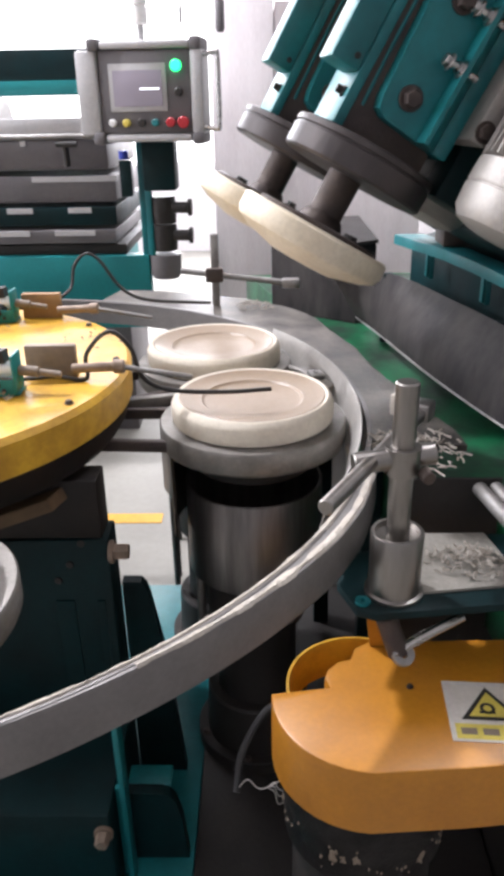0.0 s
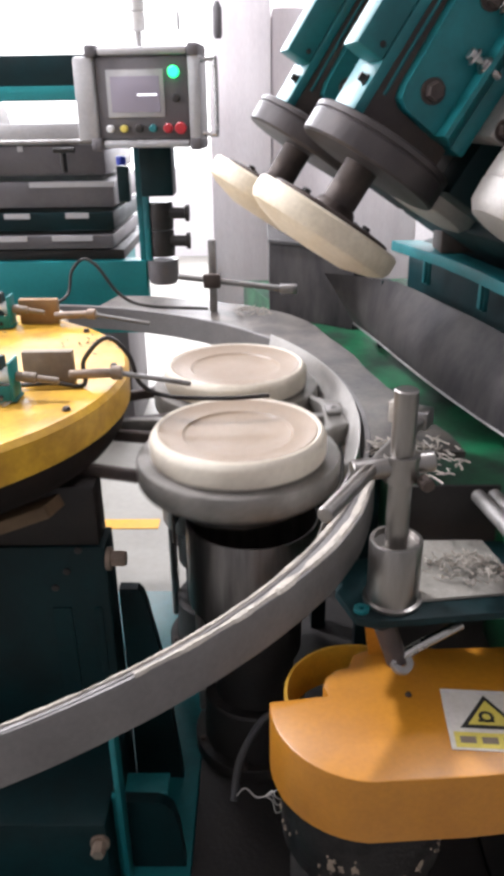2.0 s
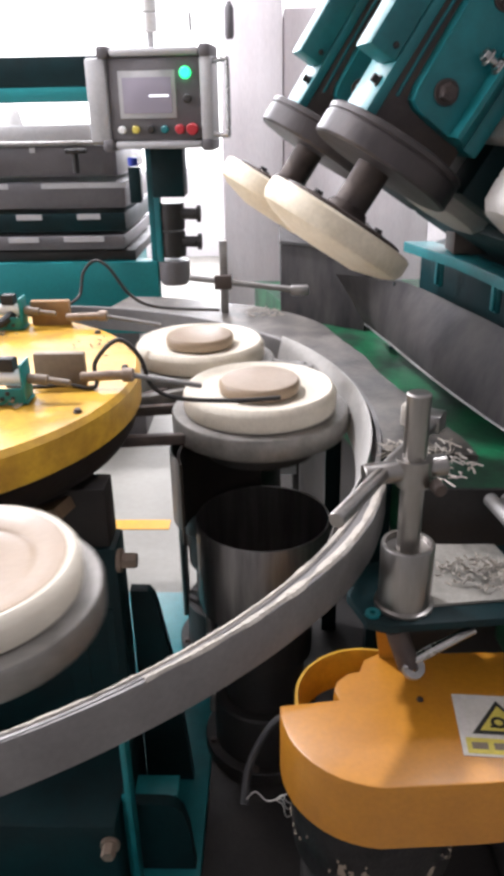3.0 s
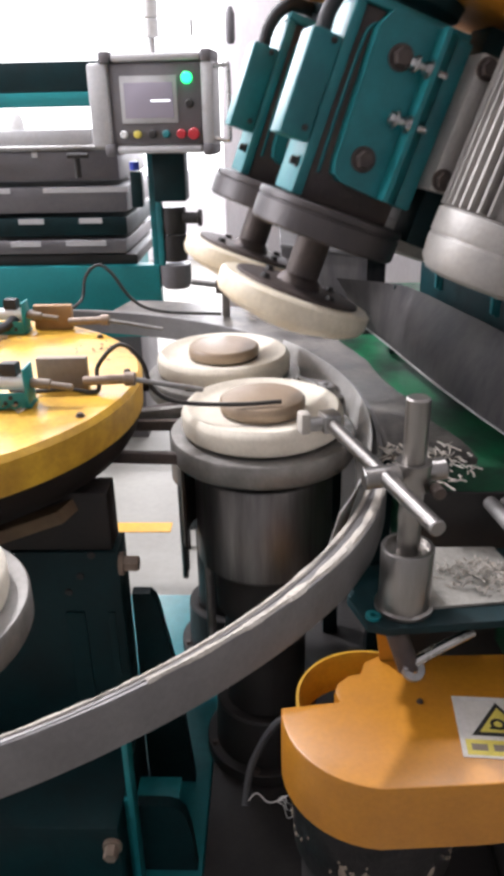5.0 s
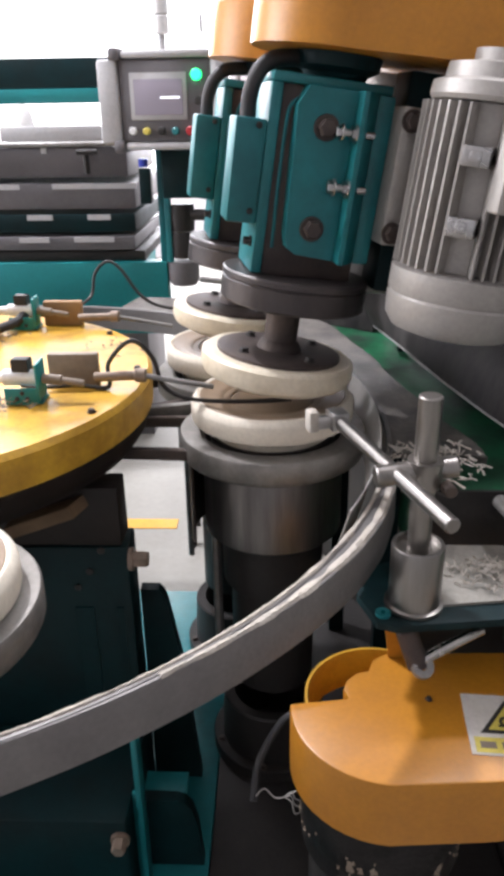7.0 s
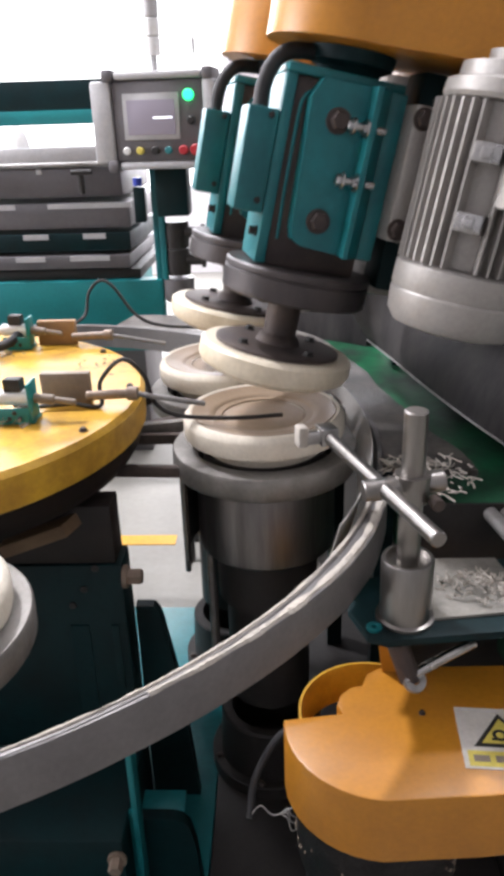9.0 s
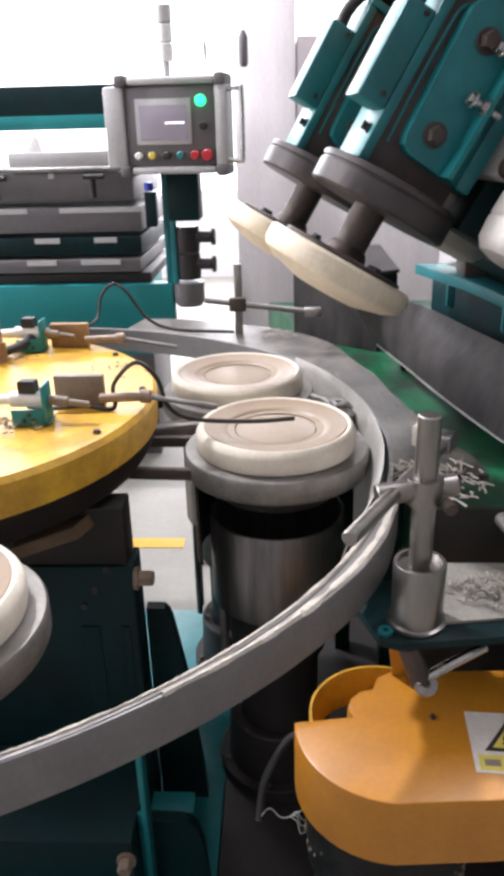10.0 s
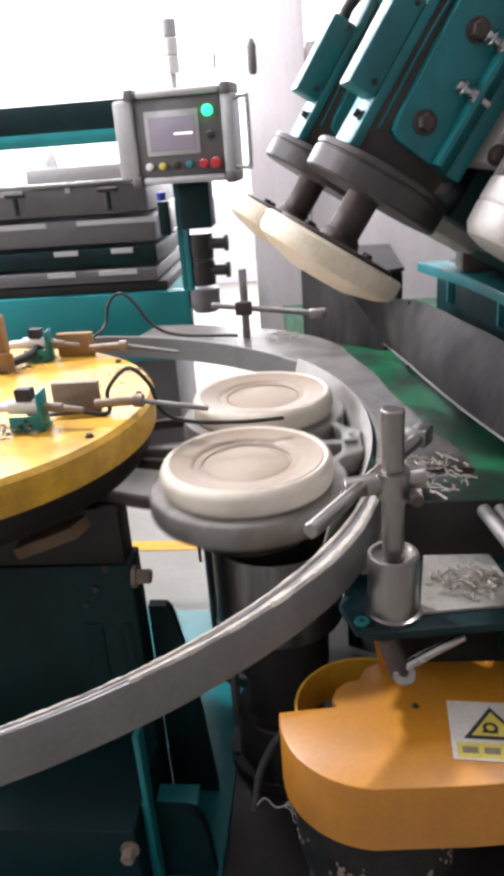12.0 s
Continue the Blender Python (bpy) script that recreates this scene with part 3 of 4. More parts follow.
def drum(w):
    p = polar(ORBIT, w)
    root = thing("lifting_drum", "open grey steel drum that lifts a mould", "drum", pose(p.x, p.y, 0.70), "lifting drums")
    bm = B()
    lathe(bm, [(0.1325, -0.001), (0.1335, 0.0), (0.137, 0.0), (0.138, -0.0015), (0.139, -0.195), (0.134, -0.20), (0.02, -0.20), (0.02, -0.185), (0.1325, -0.185)], 72)
    part("cup", bm, DRUM_STEEL, root)
    bm = B()
    lathe(bm, [(1e-7, -0.58), (0.088, -0.58), (0.088, -0.335), (0.104, -0.325), (0.106, -0.2005), (1e-7, -0.2005)], 48)
    part("spindle_housing", bm, BLACK, root, "black spindle housing")
    bm = B()
    for y in (-0.018, 0.018):
        rod(bm, (-0.119, y, -0.5), (-0.119, y, -0.2005), 0.008)
    part("guide_rod", bm, STEEL_DULL, root)
    return root


DRUMS = [drum(0), drum(-30)]


def drum_socket(w):
    p = polar(ORBIT, w)
    root = thing("drum_socket", "dark iron socket that guides the lifting drum", "machine base", pose(p.x, p.y, 0), "drum sockets")
    bm = B()
    lathe(bm, [(0.09, 0.1301), (0.118, 0.1301), (0.114, 0.25), (0.11, 0.255), (0.09, 0.255)], 48)
    part("sleeve", bm, BLACK, root)
    bm = B()
    lathe(bm, [(0.09, 0.1), (0.14, 0.1), (0.14, 0.128), (0.138, 0.13), (0.09, 0.13)], 48)
    fl = part("flange", bm, BLACK, root)
    for k in range(6):
        bm = B()
        hexbolt(bm, pose(0.128 * math.cos(radians(60 * k + 20)), 0.128 * math.sin(radians(60 * k + 20)), 0.1302), 0.007, 0.008)
        part("bolt", bm, BROWN_IRON, fl)
    if w == 0:
        # curved plate beside the drum, on a slim leg
        bm = B()
        lathe(bm, [(0.163, 0.665), (0.168, 0.665), (0.168, 0.846), (0.163, 0.846)], 24, None, True, 92, 108)
        part("side_shield", bm, FRAME_BLACK, root, "black curved side shield")
        bm = B()
        box(bm, -0.181, -0.1685, 0.0, 0.02, 0.1, 0.75, 0.002, pose(0, 0, 0, 0, 0, -62))
        part("shield_leg", bm, TEAL_DARK, root)
    return root


for _w in (0, -30):
    drum_socket(_w)


# ---- the tilting heads ----
PIVOT = Vector((0.601 * math.cos(radians(11)), 1.365 + 0.601 * math.sin(radians(11)), 0.863))
AXIS = pose(-0.589, 0, 0.192, 0, 8, 0)        # from the pivot to the first spindle, along its axis


def head_parts(root, m):
    """One spindle with its roller, pulley, housing, motor and belt cover; m lies on the spindle's axis."""
    bm = B()
    lathe(bm, [(1e-7, 0.0), (0.137, 0.0), (0.143, -0.005), (0.144, -0.028), (0.138, -0.040), (0.115, -0.052), (0.070, -0.064), (0.063, -0.066), (1e-7, -0.067)], 64, m)
    roller = part("roller", bm, ROLLER, root, "cream nylon roller head")
    bm = B()
    lathe(bm, [(1e-7, 0.0005), (0.116, 0.0005), (0.116, 0.006), (0.11, 0.008), (1e-7, 0.009)], 56, m)
    part("clamp_disc", bm, BROWN_IRON, roller, "dark brown iron disc")
    for w in range(4):
        bm = B()
        hexbolt(bm, m @ pose(0.085 * math.cos(radians(90 * w + 30)), 0.085 * math.sin(radians(90 * w + 30)), 0.008), 0.008, 0.008)
        part("screw", bm, BLACK, roller)
    bm = B()
    lathe(bm, [(1e-7, 0.009), (0.042, 0.009), (0.036, 0.022), (0.031, 0.026), (0.031, 0.105), (1e-7, 0.105)], 32, m)
    part("shaft", bm, BROWN_IRON, root, "brown iron spindle shaft")
    bm = B()
    lathe(bm, [(1e-7, 0.098), (0.128, 0.098), (0.132, 0.102), (0.132, 0.136), (0.129, 0.138), (0.129, 0.140), (0.132, 0.142), (0.132, 0.150), (0.129, 0.153), (1e-7, 0.153)], 64, m @ pose(0.011, 0, 0))
    part("flange_disc", bm, FLANGE_IRON, root, "dark machined iron flange disc")
    bm = B()
    box(bm, -0.066, 0.095, -0.060, 0.06, 0.1531, 0.455, 0.004, m)
    part("spindle_body", bm, BROWN_IRON, root, "dark brown spindle housing")
    bm = B()
    box(bm, -0.085, -0.0665, -0.070, 0.07, 0.156, 0.455, 0.003, m)
    part("face_plate", bm, TEAL, root)
    bm = B()
    box(bm, -0.085, 0.112, -0.072, 0.072, 0.4555, 0.470, 0.003, m)
    part("cap_plate", bm, TEAL, root)
    bm = B()
    box(bm, -0.136, -0.0855, -0.070, 0.01, 0.236, 0.398, 0.004, m)
    jb = part("junction_box", bm, TEAL, root)
    for y, z in ((-0.07, 0.256), (-0.07, 0.388)):
        bm = B()
        hexbolt(bm, m @ pose(-0.098, y - 0.0002, z, 90, 0, 0), 0.004, 0.006)
        part("screw", bm, BLACK, jb)
    bm = B()
    hexbolt(bm, m @ pose(-0.0852, -0.045, 0.205, 0, -90, 0), 0.007, 0.014)
    part("screw", bm, BLACK, root)
    # bracket with a rounded lower corner, two bolts and two adjusting screws
    up = Matrix(((1, 0, 0, 0), (0, 0, -1, 0), (0, 1, 0, 0), (0, 0, 0, 1)))
    bm = B()
    prism(bm, [(-0.038, 0.225), (-0.033, 0.206), (-0.018, 0.197), (0.048, 0.192), (0.048, 0.455), (-0.03, 0.455), (-0.045, 0.425)], 0.0605, 0.095, m @ up)
    br = part("bracket", bm, TEAL, root)
    for z in (0.241, 0.397):
        bm = B()
        hexbolt(bm, m @ pose(0.004, -0.0952, z, 90, 0, 0), 0.015, 0.020)
        part("bolt", bm, BROWN_IRON, br, "dark iron bolt")
    bm = B()
    prism(bm, [(0.0482, -0.132), (0.056, -0.132), (0.084, -0.092), (0.084, 0.06), (0.0482, 0.06)], 0.192, 0.455, m)
    fl = part("screw_flange", bm, TEAL, root)
    for z in (0.311, 0.393):
        bm = B()
        rod(bm, m @ Vector((0.022, -0.118, z)), m @ Vector((0.078, -0.118, z)), 0.006)
        hexbolt(bm, m @ pose(0.026, -0.118, z, 0, -90, 0), 0.010, 0.012)
        hexbolt(bm, m @ pose(0.0475, -0.118, z, 0, -90, 0), 0.011, 0.009)
        part("adjusting_screw", bm, STEEL, fl, "bright steel adjusting screw")
    bm = B()
    box(bm, 0.0845, 0.1125, -0.09, 0.09, 0.19, 0.4552, 0.004, m)
    part("rear_block", bm, TEAL, root)
    bm = B()
    box(bm, 0.1130, 0.143, -0.135, 0.09, 0.232, 0.442, 0.004, m)
    box(bm, 0.143, 0.19, -0.135, -0.06, 0.25, 0.42, 0.004, m)
    mp = part("motor_plate", bm, ALU, root, "grey aluminium motor plate")
    for z in (0.252, 0.422):
        bm = B()
        hexbolt(bm, m @ pose(0.128, -0.1355, z, 90, 0, 0), 0.013, 0.014)
        part("bolt", bm, BROWN_IRON, mp)
    # finned motor
    mm = m @ pose(0.226, -0.215, 0.050)
    bm = B()
    lathe(bm, [(1e-7, 0.066), (0.075, 0.066), (0.095, 0.072), (0.107, 0.088), (0.110, 0.122), (0.1075, 0.126), (0.110, 0.130), (0.110, 0.164), (0.104, 0.168), (1e-7, 0.168)], 56, mm)
    part("fan_cowl", bm, ALU, root, "grey fan cowl")
    bm = B()
    solid(bm, 0.078, 0.1685, 0.405, 48, mm)
    body = part("motor", bm, ALU, root, "grey finned electric motor")
    for k in range(40):
        w = 9 * k
        if 230 < w < 245:
            continue
        bm = B()
        box(bm, 0.0765, 0.110, -0.0015, 0.0015, 0.17, 0.402, 0, mm @ pose(0, 0, 0, 0, 0, w))
        part("fin", bm, ALU, body)
    for z in (0.225, 0.32):
        bm = B()
        box(bm, 0.0775, 0.118, -0.02, 0.02, z, z + 0.028, 0.003, mm @ pose(0, 0, 0, 0, 0, 237))
        box(bm, 0.117, 0.124, -0.008, 0.008, z + 0.006, z + 0.022, 0.002, mm @ pose(0, 0, 0, 0, 0, 237))
        part("lug", bm, STEEL, body)
    bm = B()
    box(bm, 0.1105, 0.145, -0.045, 0.045, 0.265, 0.395, 0.006, mm @ pose(0, 0, 0, 0, 0, 272))
    part("terminal_box", bm, ALU, body)
    bm = B()
    lathe(bm, [(1e-7, 0.4055), (0.098, 0.4055), (0.102, 0.412), (0.100, 0.430), (0.085, 0.436), (0.083, 0.455), (0.05, 0.460), (0.05, 0.476), (1e-7, 0.476)], 48, mm)
    part("end_bell", bm, ALU, root, "grey motor end bell")
    # belt cover above the pulleys
    bm = B()
    ends = [(0.03 + 0.145 * math.cos(radians(w)), 0.145 * math.sin(radians(w))) for w in range(90, 271, 12)]
    ends += [(0.33 + 0.15 * math.cos(radians(w)), -0.12 + 0.15 * math.sin(radians(w))) for w in range(-90, 91, 12)]
    prism(bm, ends, 0.508, 0.612, m, 0.012)
    part("belt_cover", bm, ORANGE, root, "orange painted belt cover")
    bm = B()
    lathe(bm, [(1e-7, 0.4705), (0.05, 0.4705), (0.055, 0.48), (0.072, 0.488), (0.075, 0.5075), (1e-7, 0.5075)], 40, m @ pose(0.03, 0, 0))
    part("pulley", bm, TEAL_DARK, root)
    bm = B()
    solid(bm, 0.018, 0.6125, 0.66, 20, m @ pose(-0.04, 0, 0))
    part("cover_stud", bm, BROWN_IRON, root)
    bm = B()
    tube(bm, [m @ Vector(p) for p in ((-0.112, -0.035, 0.398), (-0.113, -0.035, 0.43), (-0.103, -0.035, 0.465), (-0.08, -0.03, 0.487), (-0.03, -0.01, 0.496))], 0.013, 12)
    part("cable", bm, RUBBER, root, "black rubber cable")
    bm = B()
    tube(bm, [m @ Vector(p) for p in ((-0.052, -0.064, 0.20), (-0.055, -0.066, 0.30), (-0.055, -0.068, 0.40), (-0.05, -0.068, 0.425), (-0.038, -0.066, 0.435))], 0.003, 8)
    part("thin_pipe", bm, TEAL, root)


def roller_heads():
    root = thing("roller_head_unit", "tilting teal forming unit with two roller heads and motors", "forming machine")
    head_parts(root, AXIS)
    head_parts(root, Matrix.Translation((-0.029, 0.367, 0)) @ AXIS)
    m = AXIS
    bm = B()
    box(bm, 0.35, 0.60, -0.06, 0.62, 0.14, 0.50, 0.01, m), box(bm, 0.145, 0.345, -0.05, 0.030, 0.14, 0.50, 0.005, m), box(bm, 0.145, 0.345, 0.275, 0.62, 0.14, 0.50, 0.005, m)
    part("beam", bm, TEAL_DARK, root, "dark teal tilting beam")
    bm = B()
    rod(bm, (0, -0.02, 0), (0, 0.75, 0), 0.035)
    part("pivot_shaft", bm, STEEL_DULL, root)
    return root


HEADS = roller_heads()


def pivot_stand():
    m = Matrix.Translation(PIVOT) @ pose(0, 0, 0, 0, 0, 11)
    root = thing("pivot_stand", "dark teal stand that carries the tilting unit", "machine stand")
    for y in (0.32, 0.755):
        bm = B()
        box(bm, -0.07, 0.07, y, y + 0.03, -0.10, 0.09, 0.005, m)
        part("cheek", bm, TEAL_DARK, root)
    return root


pivot_stand()


def machine_frame():
    root = thing("machine_frame", "dark teal machine frame with a painted ledge behind the guard", "machine frame")
    bm = B()
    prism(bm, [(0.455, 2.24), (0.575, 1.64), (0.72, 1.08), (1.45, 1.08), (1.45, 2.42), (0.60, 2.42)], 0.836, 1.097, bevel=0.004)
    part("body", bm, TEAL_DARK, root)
    bm = B()
    prism(bm, [(0.385, 2.14), (0.468, 1.894), (0.500, 1.751), (0.525, 1.60), (0.66, 1.06), (0.71, 1.06), (0.585, 1.62), (0.535, 1.90), (0.465, 2.14)], 1.0975, 1.124, bevel=0.003)
    part("ledge", bm, TEAL, root)
    for x, y in ((0.452, 1.97), (0.522, 1.69)):
        bm = B()
        box(bm, x, x + 0.012, y, y + 0.02, 1.035, 1.097, 0.002)
        box(bm, x - 0.008, x - 0.0005, y, y + 0.02, 1.040, 1.118, 0.002)
        part("tab", bm, TEAL, root)
    bm = B()
    box(bm, 0.47, 0.57, 1.92, 2.02, 1.1245, 1.24, 0.006)
    part("bearing_block", bm, BROWN_IRON, root, "dark brown iron block")
    bm = B()
    box(bm, 0.60, 1.40, 2.05, 2.40, 1.0975, 1.45, 0.01)
    part("rear_casing", bm, TEAL_DARK, root)
    return root


machine_frame()


# ---- post with the trimming arm ----
POST = Vector((0.207, 0.905, 0))


def trimmer_stand():
    root = thing("trimmer_stand", "steel post in a round base on a teal plate", "stand")
    bm = B()
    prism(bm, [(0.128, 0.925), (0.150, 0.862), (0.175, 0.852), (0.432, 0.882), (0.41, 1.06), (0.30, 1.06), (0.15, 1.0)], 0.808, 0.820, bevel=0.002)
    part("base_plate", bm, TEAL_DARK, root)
    bm = B()
    lathe(bm, [(0.0165, 0.8205), (0.042, 0.8205), (0.042, 0.826), (0.037, 0.828), (0.037, 0.918), (0.0355, 0.921), (0.031, 0.921), (0.0305, 0.912), (0.0165, 0.911)], 40, Matrix.Translation(POST))
    part("socket", bm, POST_STEEL, root)
    bm = B()
    solid(bm, 0.0158, 0.8205, 1.140, 28, Matrix.Translation(POST))
    part("post", bm, POST_STEEL, root)
    bm = B()
    lathe(bm, [(0.004, 0.8202), (0.011, 0.8202), (0.011, 0.8245), (0.004, 0.8245)], 20, pose(0.160, 0.878, 0))
    part("washer", bm, TEAL, root)
    bm = B()
    rod(bm, (0.140, 0.893, 1.030), (0.250, 0.912, 1.036), 0.0150)
    part("clamp_bar", bm, POST_STEEL, root)
    bm = B()
    lathe(bm, [(0.016, 1.012), (0.024, 1.012), (0.024, 1.050), (0.016, 1.050)], 28, Matrix.Translation(POST))
    part("collar", bm, POST_STEEL, root)
    bm = B()
    rod(bm, (POST.x + 0.026, POST.y - 0.014, 1.018), (POST.x + 0.030, POST.y - 0.034, 1.018), 0.009)
    part("clamp_screw", bm, BROWN_IRON, root)
    return root


trimmer_stand()


def trimmer_rod():
    """The long rod that swings on the clamp bar, with a wiper at its end; its space is the swivel."""
    root = thing("trimming_rod", "bright steel swinging rod with a clay-smeared wiper", "rod")
    bm = B()
    rod(bm, (-0.145, 0, 0), (0.20, 0, 0), 0.0105)
    part("bar", bm, POST_STEEL, root)
    bm = B()
    rod(bm, (0.195, 0.040, 0.0), (0.195, -0.012, 0.0), 0.011)
    box(bm, 0.178, 0.212, -0.014, 0.014, -0.013, 0.016, 0.003)
    part("cross_piece", bm, STEEL, root)
    bm = B()
    box(bm, 0.183, 0.207, 0.034, 0.050, -0.012, 0.022, 0.004)
    part("wiper", bm, DUST, root, "clay-smeared wiper")
    return root


ROD = trimmer_rod()


def trough():
    root = thing("scrap_trough", "dark steel trough with pale clay scraps beside the stand", "trough")
    bm = B()
    prism(bm, [(0.245, 0.895), (0.40, 0.915), (0.375, 1.055), (0.27, 1.055)], 0.8205, 0.825)
    part("tray", bm, TRAY, root)
    for x, y, x2, y2 in ((0.372, 1.095, 0.408, 0.880), (0.398, 1.095, 0.432, 0.880)):
        bm = B()
        rod(bm, (x, y, 0.885), (x2, y2, 0.885), 0.012)
        part("rail", bm, STEEL_DULL, root)
    return root


trough()
scraps("clay_scraps", "pale wet clay scraps in the trough", 0.325, 0.965, 0.8255, 0.06, 0.05, 130, 3, 0.018)


# ---- belt cover in front ----
def front_cover():
    root = thing("belt_cover", "orange painted belt cover with a warning sticker", "machine cover")
    bm = B()
    left = [(0.175 + 0.145 * math.cos(radians(w)), 0.868 + 0.142 * math.sin(radians(w))) for w in range(178, 271, 8)]
    outline = left + [(0.30, 0.735), (0.60, 0.77), (0.60, 1.0), (0.19, 0.99), (0.165, 0.975), (0.155, 0.948), (0.135, 0.942), (0.118, 0.925), (0.112, 0.905), (0.118, 0.886), (0.075, 0.880)]
    prism(bm, outline, 0.546, 0.660, bevel=0.004)
    part("shell", bm, ORANGE, root)
    bm = B()
    lathe(bm, [(0.108, 0.580), (0.112, 0.580), (0.112, 0.652), (0.108, 0.652)], 40, pose(0.165, 0.90, 0), True, 60, 130)
    part("inner_lip", bm, YELLOW, root)
    bm = B()
    prism(bm, [(0.190, 0.6605), (0.238, 0.6605), (0.206, 0.750), (0.178, 0.750)], -0.986, -0.978, Matrix(((1, 0, 0, 0), (0, 0, -1, 0), (0, 1, 0, 0), (0, 0, 0, 1))))
    part("tab", bm, ORANGE, root)
    bm = B()
    hexbolt(bm, pose(0.238, 0.885, 0.6601), 0.004, 0.005)
    part("bolt", bm, BROWN_IRON, root)
    sticker = thing("warning_sticker", "white and yellow warning sticker with a black triangle", "sticker", pose(0.345, 0.838, 0.6605, 0, 0, -4))
    bm = B()
    prism(bm, [(-0.062, -0.062), (0.08, -0.062), (0.08, 0.055), (-0.062, 0.055)], 0.0, 0.0008)
    part("sheet", bm, PAPER, sticker)
    bm = B()
    prism(bm, [(-0.044, -0.022), (0.044, -0.022), (0.0, 0.044)], 0.0009, 0.0014)
    part("triangle", bm, INK, sticker)
    bm = B()
    prism(bm, [(-0.032, -0.0155), (0.032, -0.0155), (0.0, 0.033)], 0.0015, 0.0019)
    part("triangle_field", bm, PAPER_YELLOW, sticker)
    bm = B()
    lathe(bm, [(0.006, 0.002), (0.011, 0.002), (0.011, 0.0024), (0.006, 0.0024)], 20, pose(-0.004, 0.0, 0))
    box(bm, -0.017, 0.006, -0.010, -0.006, 0.002, 0.0024)
    part("pictogram", bm, INK, sticker)
    bm = B()
    prism(bm, [(-0.055, -0.058), (0.075, -0.058), (0.075, -0.030), (-0.055, -0.030)], 0.0009, 0.0013)
    part("text_field", bm, PAPER_YELLOW, sticker)
    for k in range(4):
        bm = B()
        box(bm, -0.048 + 0.030 * k, -0.026 + 0.030 * k, -0.050, -0.038, 0.0014, 0.0017)
        part("text_bar", bm, GREY_BLOCK, sticker)
    motor = thing("drive_motor", "dirty black drive motor under the belt cover", "motor", pose(0.175, 0.868, 0))
    bm = B()
    lathe(bm, [(1e-7, 0.40), (0.118, 0.40), (0.125, 0.41), (0.13, 0.5), (0.12, 0.535), (0.10, 0.5455), (1e-7, 0.5455)], 48)
    bell = part("bell", bm, DIRTY_BLACK, motor, "dirty black motor bell")
    rng = random.Random(9)
    bm = B()
    for _ in range(46):
        w, z = 150 + rng.random() * 200, 0.42 + 0.075 * rng.random()
        m = pose(0, 0, 0, 0, 0, w) @ pose(0.1262 + (z - 0.41) / 0.09 * 0.005, 0, z, 0, 87, 0)
        k = 0.0015 + 0.006 * rng.random() ** 3
        tip = bm.verts.new(m @ Vector((0, 0, 0.0012)))
        rim = []
        for q in range(11):
            a = 2 * math.pi * q / 11
            r = k * (0.45 + 0.9 * rng.random())
            rim.append(bm.verts.new(m @ Vector((1.9 * r * math.cos(a), r * math.sin(a), -0.0012))))
        for q in range(11):
            bm.faces.new((tip, rim[q], rim[(q + 1) % 11]))
    tagged(part("clay_splash", bm, GREY_BLOCK, motor, "dried pale clay splashes"), "dried pale clay splashes", kind="stuff")
    bm = B()
    solid(bm, 0.112, 0.1155, 0.3995, 48)
    part("casing", bm, BLACK, motor)
    bm = B()
    solid(bm, 0.13, 0.0996, 0.115, 40)
    part("foot", bm, BLACK, motor)
    lever = thing("clamp_lever", "steel clamping lever under the stand plate", "lever")
    bm = B()
    rod(bm, (0.195, 0.885, 0.79), (0.215, 0.870, 0.735), 0.016)
    part("boss", bm, BROWN_IRON, lever)
    bm = B()
    tube(bm, [(0.205, 0.862, 0.742), (0.245, 0.880, 0.755), (0.31, 0.905, 0.775)], 0.008)
    part("handle", bm, STEEL, lever)
    bm = B()
    lathe(bm, [(0.006, 0.0), (0.016, 0.0), (0.017, 0.003), (0.016, 0.011), (0.006, 0.011)], 28, Matrix.Translation((0.218, 0.866, 0.736)) @ pose(0, 0, 0, 40, 0, 10))
    part("eye", bm, STEEL_DULL, lever)
    wire = thing("loose_wire", "loose frayed pale wire end on a black cable", "wire")
    bm = B()
    tube(bm, [(-0.03, 0.92, 0.405), (-0.012, 0.93, 0.418), (0.006, 0.92, 0.410), (0.022, 0.915, 0.417), (0.05, 0.93, 0.42)], 0.0011)
    part("strand", bm, STRIP, wire)
    for dz in (0.0, 0.010, -0.012):
        bm = B()
        tube(bm, [(0.022, 0.915, 0.417), (0.034, 0.91, 0.424 + dz), (0.040, 0.905, 0.410 + 1.6 * dz), (0.052, 0.91, 0.402 + dz)], 0.0009)
        part("strand", bm, STRIP, wire)
    bm = B()
    tube(bm, [(-0.03, 0.92, 0.40), (-0.02, 0.97, 0.44), (0.02, 1.0, 0.50), (0.06, 0.99, 0.53)], 0.007)
    part("sheath", bm, RUBBER, wire)


front_cover()


# ---- fittings on the yellow cover ----
def probe(name, label, block, block_mat, points, r=0.0045):
    root = thing(name, label, "probe")
    x0, x1, y, z0, z1 = block
    bm = B()
    box(bm, x0, x1, y, y + 0.018, z0, z1, 0.002)
    part("block", bm, block_mat, root)
    bm = B()
    rod(bm, (x1 - 0.005, y - 0.012, z0 + 0.022), (x1 + 0.075, y - 0.008, z0 + 0.024), 0.009)
    rod(bm, (x1 + 0.07, y - 0.008, z0 + 0.024), (x1 + 0.09, y - 0.008, z0 + 0.024), 0.013)
    part("fitting", bm, BRASS, root, "tarnished brass fitting")
    bm = B()
    rod(bm, (x1 + 0.08, y - 0.008, z0 + 0.024), (x1 + 0.21, y + 0.01, z0 - 0.005), 0.005)
    part("spray_pipe", bm, STEEL_DULL, root)
    bm = B()
    tube(bm, points, r)
    part("bent_wire", bm, BLACK, root, "thin bent black tube")
    return root


